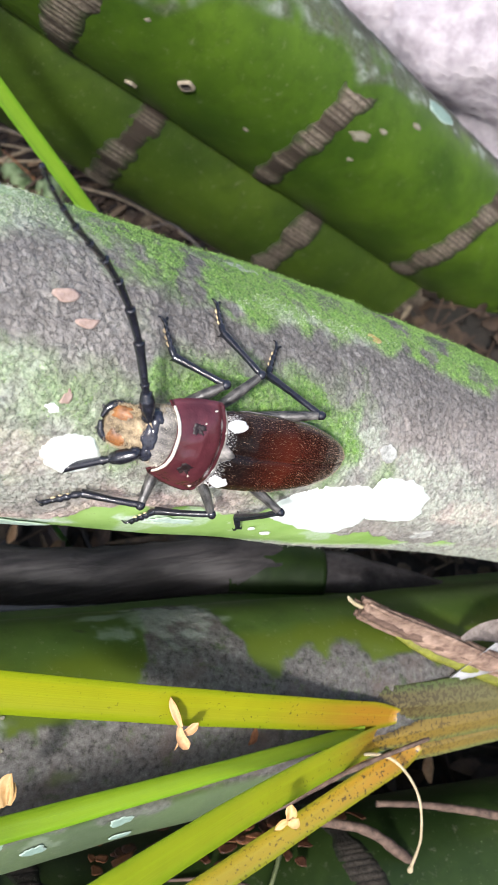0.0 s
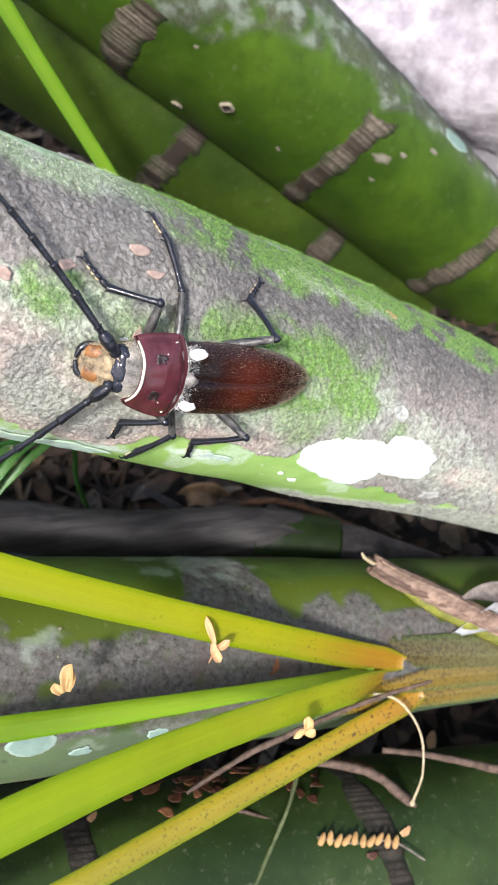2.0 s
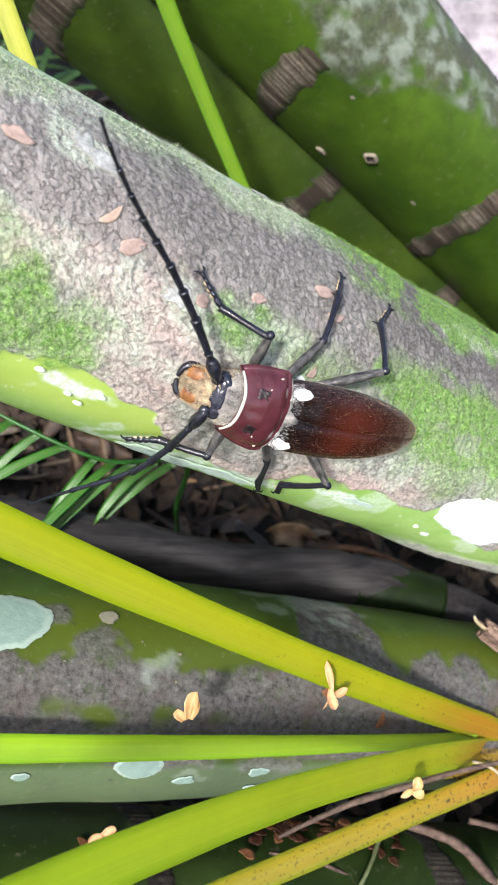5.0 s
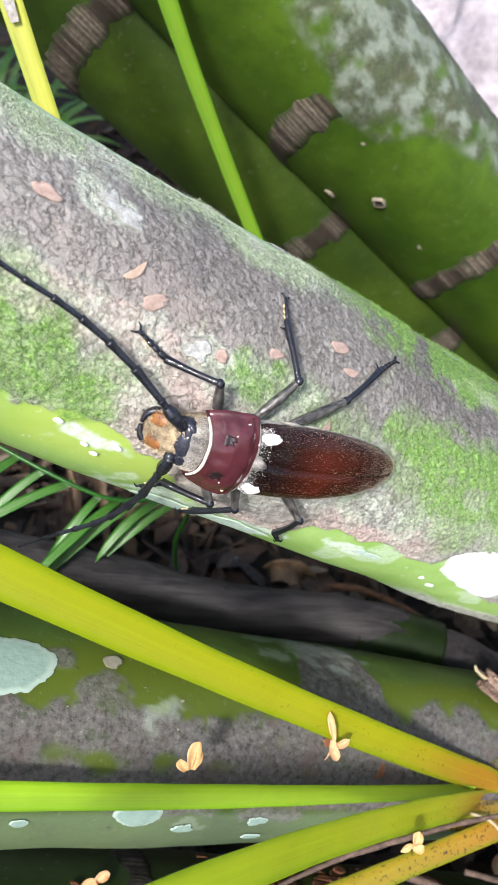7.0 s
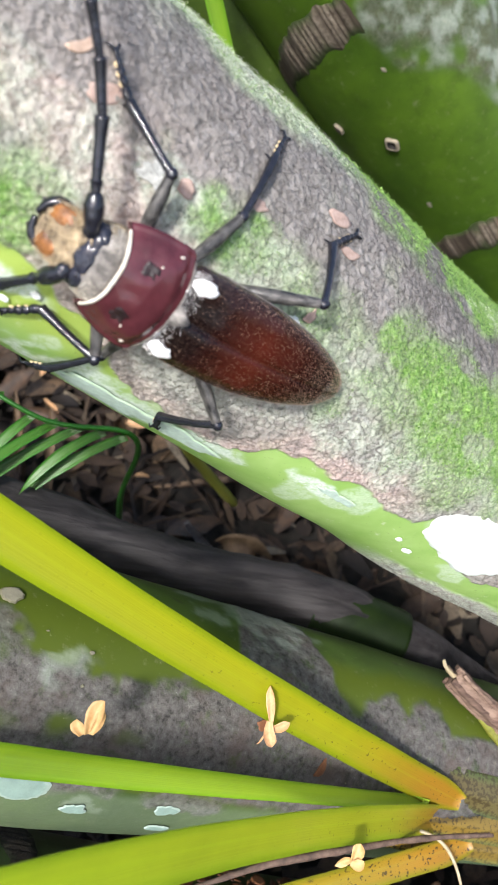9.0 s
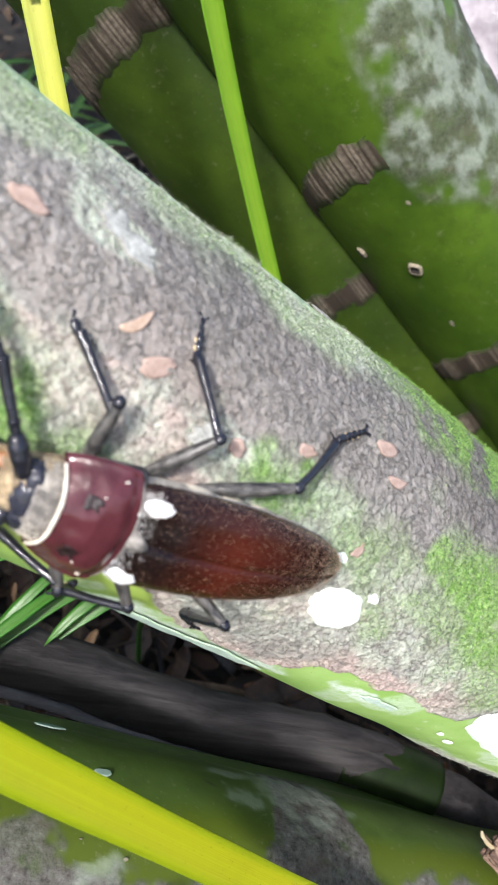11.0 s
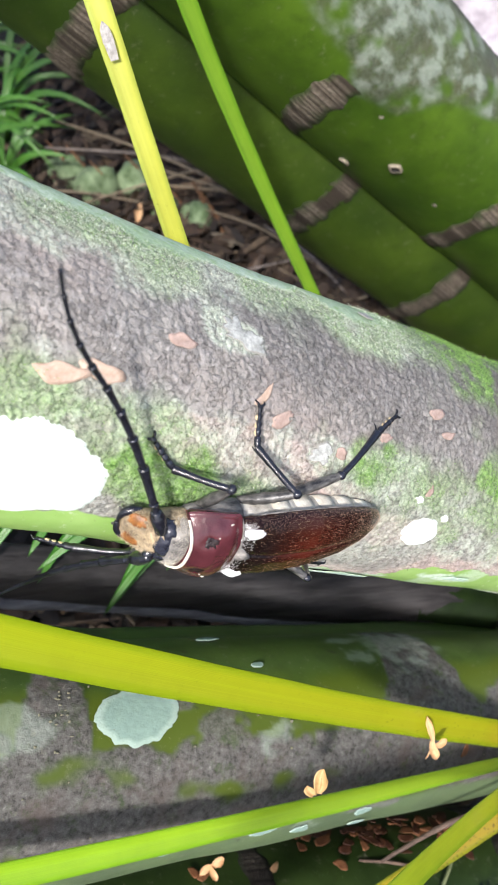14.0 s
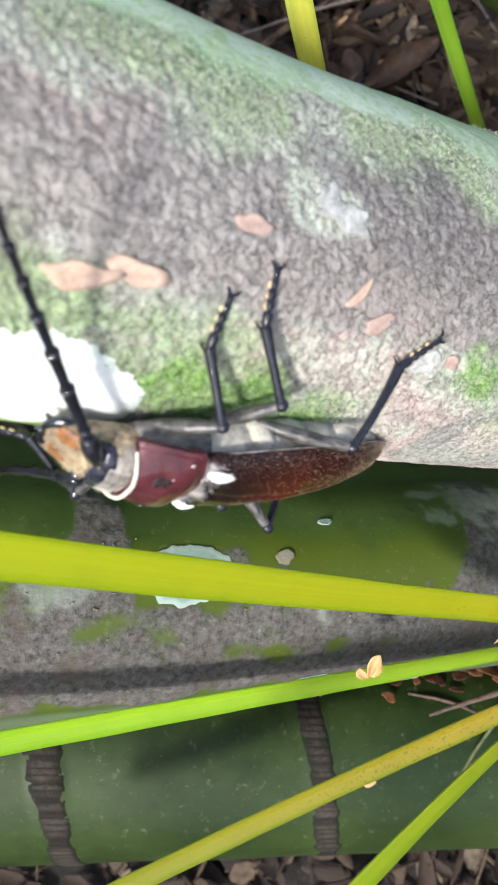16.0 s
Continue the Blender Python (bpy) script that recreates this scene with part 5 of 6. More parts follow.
# ---- the beetle: x ahead, y to its left, z away from the stem ----
s = Shade("elytra_shell", 0.24, 0.34)
fine = s.noise(900, 4, 0.7)
sep = s.t.nodes.new("ShaderNodeSeparateXYZ")
s.t.links.new(s.co, sep.inputs[0])
run = s.calc("MULTIPLY", sep.outputs[0], -18.7)
col = s.ramp(run, (0.0, (0.005, 0.0025, 0.0025)), (0.18, (0.008, 0.003, 0.003)), (0.42, (0.058, 0.008, 0.0035)), (0.68, (0.026, 0.005, 0.0035)), (1.0, (0.008, 0.0035, 0.0035)))
side_of = s.calc("MULTIPLY", s.calc("ABSOLUTE", sep.outputs[1], 0), 95.0)
col = s.mix(s.ramp(side_of, (0.45, 0.0), (0.95, 0.75)), col, (0.020, 0.006, 0.0045))
hair = s.ramp(s.noise(3400, 2, 0.6, s.stretch(0.7, 1, 1)), (0.55, 0.0), (0.62, 1.0))
where = s.calc("MAXIMUM", s.ramp(run, (0.20, 0.04), (0.60, 0.10), (0.95, 0.34)), s.ramp(side_of, (0.60, 0.0), (1.0, 0.15)))
col = s.mix(s.calc("MULTIPLY", hair, where), col, (0.46, 0.33, 0.22))
s.color(col)
s.bump(fine, 0.30, 0.0003)
ELYTRA = s.m
s = Shade("pronotum_shell", 0.21, 0.6)
s.color(s.mix(s.ramp(s.noise(150, 4), (0.35, 0.0), (0.7, 1.0)), (0.056, 0.013, 0.017), (0.098, 0.023, 0.030)))
s.bump(s.noise(260, 5, 0.6), 0.32, 0.0008)
PRONOTUM = s.m
BLACK = plain("black_shell", (0.006, 0.006, 0.009), (0.018, 0.019, 0.030), 700, 0.14, 0.4, 0.0004, 0.7)
HAIRY = plain("grey_hair", (0.03, 0.028, 0.028), (0.36, 0.33, 0.30), 520, 0.8, 0.6, 0.0004, stretch=(0.5, 1, 1))
THIGH = plain("thigh_hair", (0.006, 0.006, 0.007), (0.16, 0.15, 0.14), 900, 0.30, 0.5, 0.0004, stretch=(0.4, 1, 1))
TAN = plain("tan_hair", (0.06, 0.04, 0.025), (0.62, 0.48, 0.30), 420, 0.75, 1.0, 0.0012)
ORANGE = plain("orange_shell", (0.10, 0.035, 0.010), (0.50, 0.20, 0.05), 420, 0.45, 0.4, 0.0004)
FUZZ = plain("tan_fuzz", (0.45, 0.34, 0.20), (0.80, 0.68, 0.48), 900, 0.85, 0)
CREAM = plain("cream_hair", (0.52, 0.46, 0.36), (0.82, 0.78, 0.68), 600, 0.8, 0.5, 0.0004)
PUREWHITE = plain("white_hair", (0.78, 0.77, 0.76), (0.95, 0.95, 0.94), 900, 0.85, 0.7, 0.0004)
EYE = plain("eye_shell", (0.009, 0.010, 0.016), (0.040, 0.042, 0.062), 900, 0.15, 0.1, 0.0002)
PIT = plain("pit", (0.006, 0.002, 0.003), (0.016, 0.005, 0.006), 600, 0.5, 0.3, 0.0003)
BELLY = plain("belly_hair", (0.30, 0.27, 0.23), (0.74, 0.69, 0.60), 420, 0.8, 0.6, 0.0004)
PAD = plain("golden_pad", (0.46, 0.34, 0.18), (0.74, 0.60, 0.38), 600, 0.8, 0.4, 0.0003)

beetle = thing("longhorn_beetle", "large longhorn beetle with red-brown wing cases crawling on the stem", "beetle")


def lofted(name, rows, mt, parent, label="", close=True, around=28):
    """A body part from cross sections (x, centre y, half width, z low, z mid, z high, roundness)."""
    bm = bmesh.new()
    loops = []
    for x, cy, w, z0, zm, z1, k in rows:
        loop = []
        for i in range(around):
            a = 2 * math.pi * i / around
            c, q = math.cos(a), math.sin(a)
            y = cy + w * math.copysign(abs(c) ** k, c)
            z = zm + (z1 - zm if q > 0 else zm - z0) * math.copysign(abs(q) ** k, q)
            loop.append(bm.verts.new((x, y, z)))
        loops.append(loop)
    for a, b in zip(loops, loops[1:]):
        for i in range(around):
            bm.faces.new((a[i], b[i], b[(i + 1) % around], a[(i + 1) % around]))
    if close:
        bm.faces.new(loops[0]), bm.faces.new(loops[-1][::-1])
    return part(name, bm, mt, parent, label)


def blob(name, mt, parent, at, r, turn=(0, 0, 0), label="", rough=0.0, div=3):
    bm = bmesh.new()
    bmesh.ops.create_icosphere(bm, subdivisions=div, radius=1.0)
    for vv in bm.verts:
        if rough:
            vv.co *= 1 + rough * noise.noise(vv.co * 3.1 + Vector(at) * 900)
        vv.co = Vector((vv.co.x * r[0], vv.co.y * r[1], vv.co.z * r[2]))
    ob = part(name, bm, mt, parent, label)
    ob.matrix_basis = pose(*at, *turn)
    return ob


# wing cases: each a thick curved shell, meeting along the middle
def wide_at(f):
    return 0.001 * float(np.interp(f, (0, 0.02, 0.05, 0.15, 0.3, 0.45, 0.6, 0.75, 0.85, 0.92, 0.97, 1.0), (8.4, 9.5, 10.1, 10.35, 10.4, 10.1, 9.2, 7.6, 6.0, 4.4, 2.6, 0.3)))


def brim_at(f):
    """How high the side edge of a wing case stands."""
    return 0.001 * float(np.interp(f, (0, 0.1, 0.45, 0.7, 0.85, 1.0), (10.4, 10.8, 9.8, 8.4, 7.0, 5.4)))


def case_at(f, g, sgn):
    """A place on a wing case: f from base to tip, g from the middle line to the edge."""
    f = max(f, 0.0)
    x = -0.0012 - 0.0522 * f
    half = wide_at(f)
    top = 0.001 * float(np.interp(f, (0, 0.06, 0.2, 0.45, 0.7, 0.85, 0.95, 1.0), (13.2, 15.0, 16.2, 16.0, 14.0, 11.6, 8.8, 6.4)))
    low = brim_at(f)
    a = min(max(g, 0.0), 1.0) * math.pi / 2
    y = (half * math.sin(a) ** 0.92 + 0.00005) * sgn
    z = low + (top - low) * math.cos(a) ** 0.78 - 0.0005 * math.exp(-((g / 0.05) ** 2))
    z += 0.0011 * math.exp(-(((f - 0.06) / 0.06) ** 2) - (((g - 0.62) / 0.22) ** 2))
    z += 0.00012 * math.sin(g * 15 + 0.5) * math.exp(-(((f - 0.35) / 0.3) ** 2)) + 0.00006 * noise.noise(Vector((x * 700, y * 900, 3.0)))
    return x, y, z


def wing_case(sgn):
    n, m = 84, 26
    verts, faces = [], []
    for layer in (0, 1):
        for i in range(n + 1):
            for j in range(m + 1):
                x, y, z = case_at(i / n, j / m, sgn)
                if layer:
                    y, z = y * 0.965, z - 0.0006
                verts.append((x, y, z))
    w = m + 1
    for layer in (0, 1):
        for i in range(n):
            for j in range(m):
                a = layer * (n + 1) * w + i * w + j
                q = (a, a + 1, a + w + 1, a + w)
                faces.append(q if (sgn > 0) == (layer == 0) else q[::-1])
    off = (n + 1) * w
    rim = [i * w + m for i in range(n + 1)]
    inner = [i * w for i in range(n + 1)]
    for line in (rim, inner, list(range(w)), [n * w + j for j in range(w)]):
        faces += [(a, b, b + off, a + off) for a, b in zip(line, line[1:])]
    return part("wing_case", mesh_of("wing_case", verts, faces), ELYTRA, beetle, "dark red-brown wing case with golden specks")


for sgn in (-1, 1):
    case = wing_case(sgn)
    bm = bmesh.new()
    for i in range(9):
        f = i / 8
        x = -0.0010 - 0.0500 * f
        half = wide_at(f * 0.947)
        bm.verts.new((x, half * sgn * 1.0, brim_at(f * 0.947) - 0.0002))
    pts = [vv.co.copy() for vv in bm.verts]
    bm.free()
    part("edge", cord(pts, (0.00016, 0.00022, 0.00022, 0.00016), 40, 6), HAIRY, case, "grey hairy edge")
lofted("scutellum", [(0.0004, 0, 0.0034, 0.009, 0.0112, 0.0130, 0.9), (-0.0016, 0, 0.0034, 0.010, 0.0124, 0.0142, 0.9), (-0.0036, 0, 0.0022, 0.011, 0.0136, 0.0155, 0.9), (-0.0054, 0, 0.0006, 0.012, 0.0144, 0.0158, 0.9)], HAIRY, beetle, "grey-white hairy scutellum")
for sgn in (-1, 1):
    blob("white_tuft", PUREWHITE, beetle, (-0.0018, 0.0046 * sgn, 0.0134), (0.0010, 0.0016, 0.0007), rough=0.4, div=2)
ABDOMEN = [(-0.001 - 0.0522 * q, 0, wide_at(q) * 0.82, float(np.interp(q, (0, 0.3, 0.7, 1), (0.0012, 0.0002, 0.0008, 0.0040))), brim_at(q) - 0.0028, brim_at(q) + 0.0016 * (1 - q), 0.72) for q in (0.02, 0.12, 0.25, 0.4, 0.55, 0.7, 0.8, 0.88, 0.94, 0.975)]
lofted("abdomen", ABDOMEN, BELLY, beetle, "pale cream hairy abdomen")
for k in range(5):
    q = 0.22 + 0.145 * k
    x, low = -0.001 - 0.0522 * q, float(np.interp(q, (0, 0.3, 0.7, 1), (0.0012, 0.0002, 0.0008, 0.0040)))
    mid = brim_at(q) - 0.0030
    lofted("segment", [(x, 0, wide_at(q) * 0.82, low, mid, mid + 0.002, 0.72), (x - 0.004, 0, wide_at(q + 0.075) * 0.84, low - 0.0003, mid - 0.0002, mid + 0.002, 0.72), (x - 0.0064, 0, wide_at(q + 0.12) * 0.81, low, mid - 0.0003, mid + 0.002, 0.72)], CREAM, beetle)
lofted("thorax", [(0.0125, 0, 0.0060, 0.0026, 0.0056, 0.0105, 0.9), (0.010, 0, 0.0078, 0.0014, 0.0052, 0.0112, 0.85), (0.004, 0, 0.0090, 0.0008, 0.0058, 0.0122, 0.85), (-0.003, 0, 0.0094, 0.0006, 0.0062, 0.0122, 0.85)], HAIRY, beetle, "grey hairy underside")


# the shield behind the head, with two pits and a pale collar
def shield_at(f, g):
    """A place on the shield: f from rear to front, g from side to side. Its front corners reach forward, its sides are sharp."""
    u = min(abs(g), 1.0)
    half = 0.001 * float(np.interp(f, (0, 0.05, 0.2, 0.5, 0.75, 0.9, 1.0), (11.3, 11.8, 12.0, 11.6, 10.8, 10.1, 9.4)))
    e = math.sin(u * math.pi / 2)
    y = half * math.copysign(e, g)
    rear, front = -0.0022 + 0.0020 * e * e, 0.0112 + 0.0011 * e**3
    x = rear + (front - rear) * f
    top = 0.0154 - 0.0017 * max(0.0, f - 0.55) / 0.45 - 0.0011 * max(0.0, 0.25 - f) / 0.25
    brim = 0.001 * float(np.interp(f, (0, 0.3, 0.7, 1.0), (11.2, 10.8, 9.0, 7.4)))
    z = top - (top - brim) * e**2.7
    z += 0.0004 * math.exp(-(((e - 0.97) / 0.04) ** 2))
    z -= 0.0006 * math.exp(-(((f - 0.66) / 0.10) ** 2) - (((u - 0.32) / 0.07) ** 2))
    z += 0.00035 * math.exp(-(((f - 0.72) / 0.16) ** 2) - (((u - 0.13) / 0.12) ** 2)) + 0.0003 * math.exp(-(((f - 0.35) / 0.18) ** 2) - (((u - 0.45) / 0.15) ** 2)) - 0.00022 * math.exp(-(((f - 0.10) / 0.05) ** 2))
    return x, y, z + 0.00010 * noise.noise(Vector((x, y, z)) * 420) + 0.00004 * noise.noise(Vector((x, y, z)) * 1300)


def shield():
    n, m = 34, 60
    verts, faces = [], []
    for layer in (0, 1):
        for i in range(n + 1):
            for j in range(m + 1):
                x, y, z = shield_at(i / n, 2 * j / m - 1)
                verts.append((x, y * (1 if not layer else 0.94), z - 0.0011 * layer))
    w, off = m + 1, (n + 1) * (m + 1)
    for layer in (0, 1):
        for i in range(n):
            for j in range(m):
                a = layer * off + i * w + j
                q = (a, a + w, a + w + 1, a + 1)
                faces.append(q if layer == 0 else q[::-1])
    for line in ([i * w for i in range(n + 1)], [i * w + m for i in range(n + 1)], list(range(w)), [n * w + j for j in range(w)]):
        faces += [(a, b, b + off, a + off) for a, b in zip(line, line[1:])]
    return verts, faces, n, m


def film_on(place, f0, g0, df, dg, lift, seed, ragged=0.3, n=30, rings=6):
    """A thin ragged patch that follows a curved shell; place gives the shell's points."""
    rows = []
    for k in range(rings + 1):
        for i in range(n):
            q = 2 * math.pi * i / n
            c = Vector((math.cos(q), math.sin(q), 0))
            reach = k / rings * (1 + ragged * noise.noise(c * 1.6 + Vector((0, 0, seed))) + 0.5 * ragged * noise.noise(c * 5 + Vector((0, 0, seed))))
            f, g = f0 + df * reach * c.x, g0 + dg * reach * c.y
            p = Vector(place(f, g))
            nrm = (Vector(place(f + 0.01, g)) - p).cross(Vector(place(f, g + 0.01)) - p).normalized()
            nrm = nrm if nrm.z > 0 else -nrm
            rows.append(p + nrm * (lift * (1 - (k / rings) ** 3) - 0.00012 * (k == rings)) * (1 + 0.4 * noise.noise(Vector((f * 160, g * 40, seed)))))
    return rows, [(k * n + i, k * n + (i + 1) % n, (k + 1) * n + (i + 1) % n, (k + 1) * n + i) for k in range(rings) for i in range(n)]


v, f, n, m = shield()
pron = part("pronotum", mesh_of("pronotum", v, f), PRONOTUM, beetle, "maroon glossy shield with two dark pits")
collar_line = [Vector(v[n * (m + 1) + j]) + Vector((0.0002, 0, 0.0002)) for j in range(9, m - 8, 2)]
part("collar", cord(collar_line, (0.0003, 0.00042, 0.00042, 0.0003), 60, 8), CREAM, pron, "cream collar line")
back_line = [Vector(v[j]) + Vector((-0.0001, 0, -0.0003)) for j in range(8, m - 7, 2)]
part("rear_rim", cord(back_line, (0.0003, 0.0005, 0.0005, 0.0003), 50, 8), HAIRY, pron)
for sgn in (-1, 1):
    part("pit", mesh_of("pit", *film_on(shield_at, 0.66, 0.32 * sgn, 0.13, 0.085, 0.00035, 2.0 + sgn, 0.9)), PIT, pron, "dark wrinkled pit")
    blob("wart", CREAM, pron, shield_at(0.52, 0.40 * sgn), (0.00025, 0.0003, 0.00015), (20 * sgn, 0, 20), div=2)
    blob("wart", CREAM, pron, shield_at(0.26, 0.62 * sgn), (0.0005, 0.0003, 0.0002), (30 * sgn, 0, 20), div=2)


def hairs(name, parent, mt, label, roots, seed, size, width=0.00005, spread=0.6):
    """Short hairs from roots (place, way): thin blades, too many to count."""
    r, out = np.random.default_rng(seed), []
    for o, d in roots:
        d = (d.normalized() + Vector(r.normal(0, spread, 3)) * 0.6).normalized()
        e = d.cross(Vector(r.normal(0, 1, 3))).normalized() * width
        out += [o - e, o + e, o + d * float(r.uniform(*size))]
    ob = part(name, mesh_of(name, out, np.arange(len(out)).reshape(-1, 3).tolist()), mt, parent, label)
    return tagged(ob, kind="stuff")


for sgn in (-1, 1):
    part("white_spot", mesh_of("white_spot", *film_on(lambda f, g: case_at(f, g, sgn), 0.060, 0.53, 0.050, 0.17, 0.0003, sgn * 4.0, 0.3)), PUREWHITE, beetle, "white hairy shoulder spot")

# white hair at the base of the wing cases
rw = np.random.default_rng(8)
roots = []
while len(roots) < 5200:
    f, g, sgn = abs(rw.normal(0, 0.032)), rw.uniform(0.0, 0.85), rw.choice((-1, 1))
    if rw.random() < math.exp(-((f / 0.07) ** 2)) * (1.0 if abs(g - 0.55) < 0.24 else 0.8 if g < 0.34 else 0.2):
        roots.append((Vector(case_at(f, g, sgn)), Vector((-0.95, 0.1 * sgn, 0.2))))
hairs("base_hair", beetle, PUREWHITE, "white hair at the wing case bases", roots, 9, (0.0003, 0.0008), 0.000035, 0.5)

# short golden hair that lies back on the wing cases, thicker towards the tip and the sides
roots = []
while len(roots) < 3000:
    f, g, sgn = rw.uniform(0.08, 0.985), rw.uniform(0.02, 0.98), rw.choice((-1, 1))
    if rw.random() < 0.10 + 0.50 * f**4 + 0.25 * max(0.0, g - 0.65):
        roots.append((Vector(case_at(f, g, sgn)), Vector((-1.0, 0.05 * sgn, 0.10 - 0.12 * f))))
hairs("wing_hair", beetle, plain("golden_hair", (0.20, 0.11, 0.06), (0.55, 0.40, 0.28), 900, 0.5, 0), "short golden hair on the wing cases", roots, 10, (0.0003, 0.0008), 0.00003, 0.22)

# head: tan hair, dark eyes, flat orange cheeks, black jaws
HEAD = [tuple(0.001 * q for q in row) + (0.86,) for row in (
    (9.0, 0, 7.4, 2.0, 7.0, 11.8), (11.6, 0, 7.7, 1.5, 7.0, 12.3), (13.9, 0, 7.2, 1.0, 6.6, 12.0), (15.6, 0, 6.3, 0.6, 6.2, 11.2), (17.2, 0, 5.8, 0.4, 5.6, 10.2), (19.0, 0, 5.5, 0.1, 4.6, 8.4),
    (20.8, 0, 5.2, 0.0, 3.6, 6.2), (22.4, 0, 4.8, 0.0, 2.6, 4.4), (23.5, 0, 4.1, 0.1, 1.8, 3.0), (24.0, 0, 3.0, 0.3, 1.4, 2.2))]
head = lofted("head", HEAD, TAN, beetle, "tan hairy head")
for vv in head.data.vertices:
    vv.co *= 1 + 0.035 * noise.noise(vv.co * 700)


def head_at(f, g):
    """A place on the head's top: f from nape to jaws, g from the middle to the side."""
    x = 0.0100 + 0.0139 * min(max(f, 0.0), 1.0)
    xs = [row[0] for row in HEAD]
    w, zm, z1 = (float(np.interp(x, xs, [row[k] for row in HEAD])) for k in (2, 4, 5))
    a = min(abs(g), 1.0) * math.pi / 2
    return x, w * math.sin(a) ** 0.85 * math.copysign(1, g), zm + (z1 - zm) * max(math.cos(a), 0.0) ** 0.85


part("nape", mesh_of("nape", *film_on(head_at, 0.20, 0.001, 0.24, 0.95, 0.0003, 5.0, 0.12, 40)), HAIRY, head, "grey hairy nape")
part("furrow", mesh_of("furrow", *film_on(head_at, 0.47, 0.001, 0.12, 0.42, 0.0004, 4.0, 0.5, 30)), EYE, head, "dark furrow between the feelers")
for sgn in (-1, 1):
    part("eye", mesh_of("eye", *film_on(head_at, 0.43, 0.60 * sgn, 0.12, 0.34, 0.0006, 3.0 * sgn, 0.3)), EYE, head, "dark shiny eye")
    part("eye_lobe", mesh_of("eye_lobe", *film_on(head_at, 0.50, 0.86 * sgn, 0.15, 0.12, 0.0006, 7.0 * sgn, 0.4)), EYE, head)
    blob("antenna_socket", BLACK, head, Vector(head_at(0.56, 0.56 * sgn)) + Vector((0, 0, 0.0002)), (0.0017, 0.0018, 0.0015))
    part("brow", mesh_of("brow", *film_on(head_at, 0.66, 0.22 * sgn, 0.10, 0.20, 0.0006, 11.0 * sgn, 0.5)), TAN, head)
    part("cheek", mesh_of("cheek", *film_on(head_at, 0.86, 0.50 * sgn, 0.14, 0.40, 0.00035, 13.0 * sgn, 0.45)), ORANGE, head, "orange cheek patch")
    bm = cord([Vector(p) for p in ((0.0208, 0.0040 * sgn, 0.0022), (0.0226, 0.0041 * sgn, 0.0018), (0.0242, 0.0029 * sgn, 0.0014), (0.0250, 0.0004 * sgn, 0.0012))], (0.0014, 0.0013, 0.0010, 0.0005), 18, 10)
    part("jaw", bm, BLACK, head, "curved black jaw")
    part("palp", cord(((0.0232, 0.0020 * sgn, 0.0006), (0.0244, 0.0024 * sgn, 0.0002), (0.0250, 0.0030 * sgn, -0.0002)), (0.0005, 0.0005, 0.0003), 10, 6), THIGH, head)
roots = []
for _ in range(4200):
    f, g = rw.uniform(0.56, 0.97), rw.uniform(-1, 1)
    if rw.random() < (0.12 if f > 0.74 and 0.14 < abs(g) < 0.82 else 1.0):
        o = Vector(head_at(f, g))
        roots.append((o, Vector((0.3 + f, 0.8 * g, 0.7))))
hairs("face_hair", head, FUZZ, "short tan face hair", roots, 12, (0.0004, 0.0012))
roots = []
for _ in range(2200):
    f, g = rw.uniform(0.0, 0.34), rw.uniform(-1, 1)
    if rw.random() < 0.5 + 0.5 * abs(g):
        roots.append((Vector(head_at(f, g)) + Vector((0, 0, 0.0002)), Vector((0.8, 0.5 * g, 0.6))))
hairs("nape_hair", head, CREAM, "short grey nape hair", roots, 13, (0.0004, 0.0010))


# ---- legs: thigh, shin and foot lie along x, jointed in motions() ----
def limb(name, length, r, mt, label, hairy=0.0):
    pts = [(0, 0, 0), (length * 0.35, 0, length * 0.02), (length * 0.7, 0, length * 0.015), (length, 0, 0)]
    return part(name, cord(pts, r, 22, 12, hairy, length * 1000, True), mt, beetle, label)


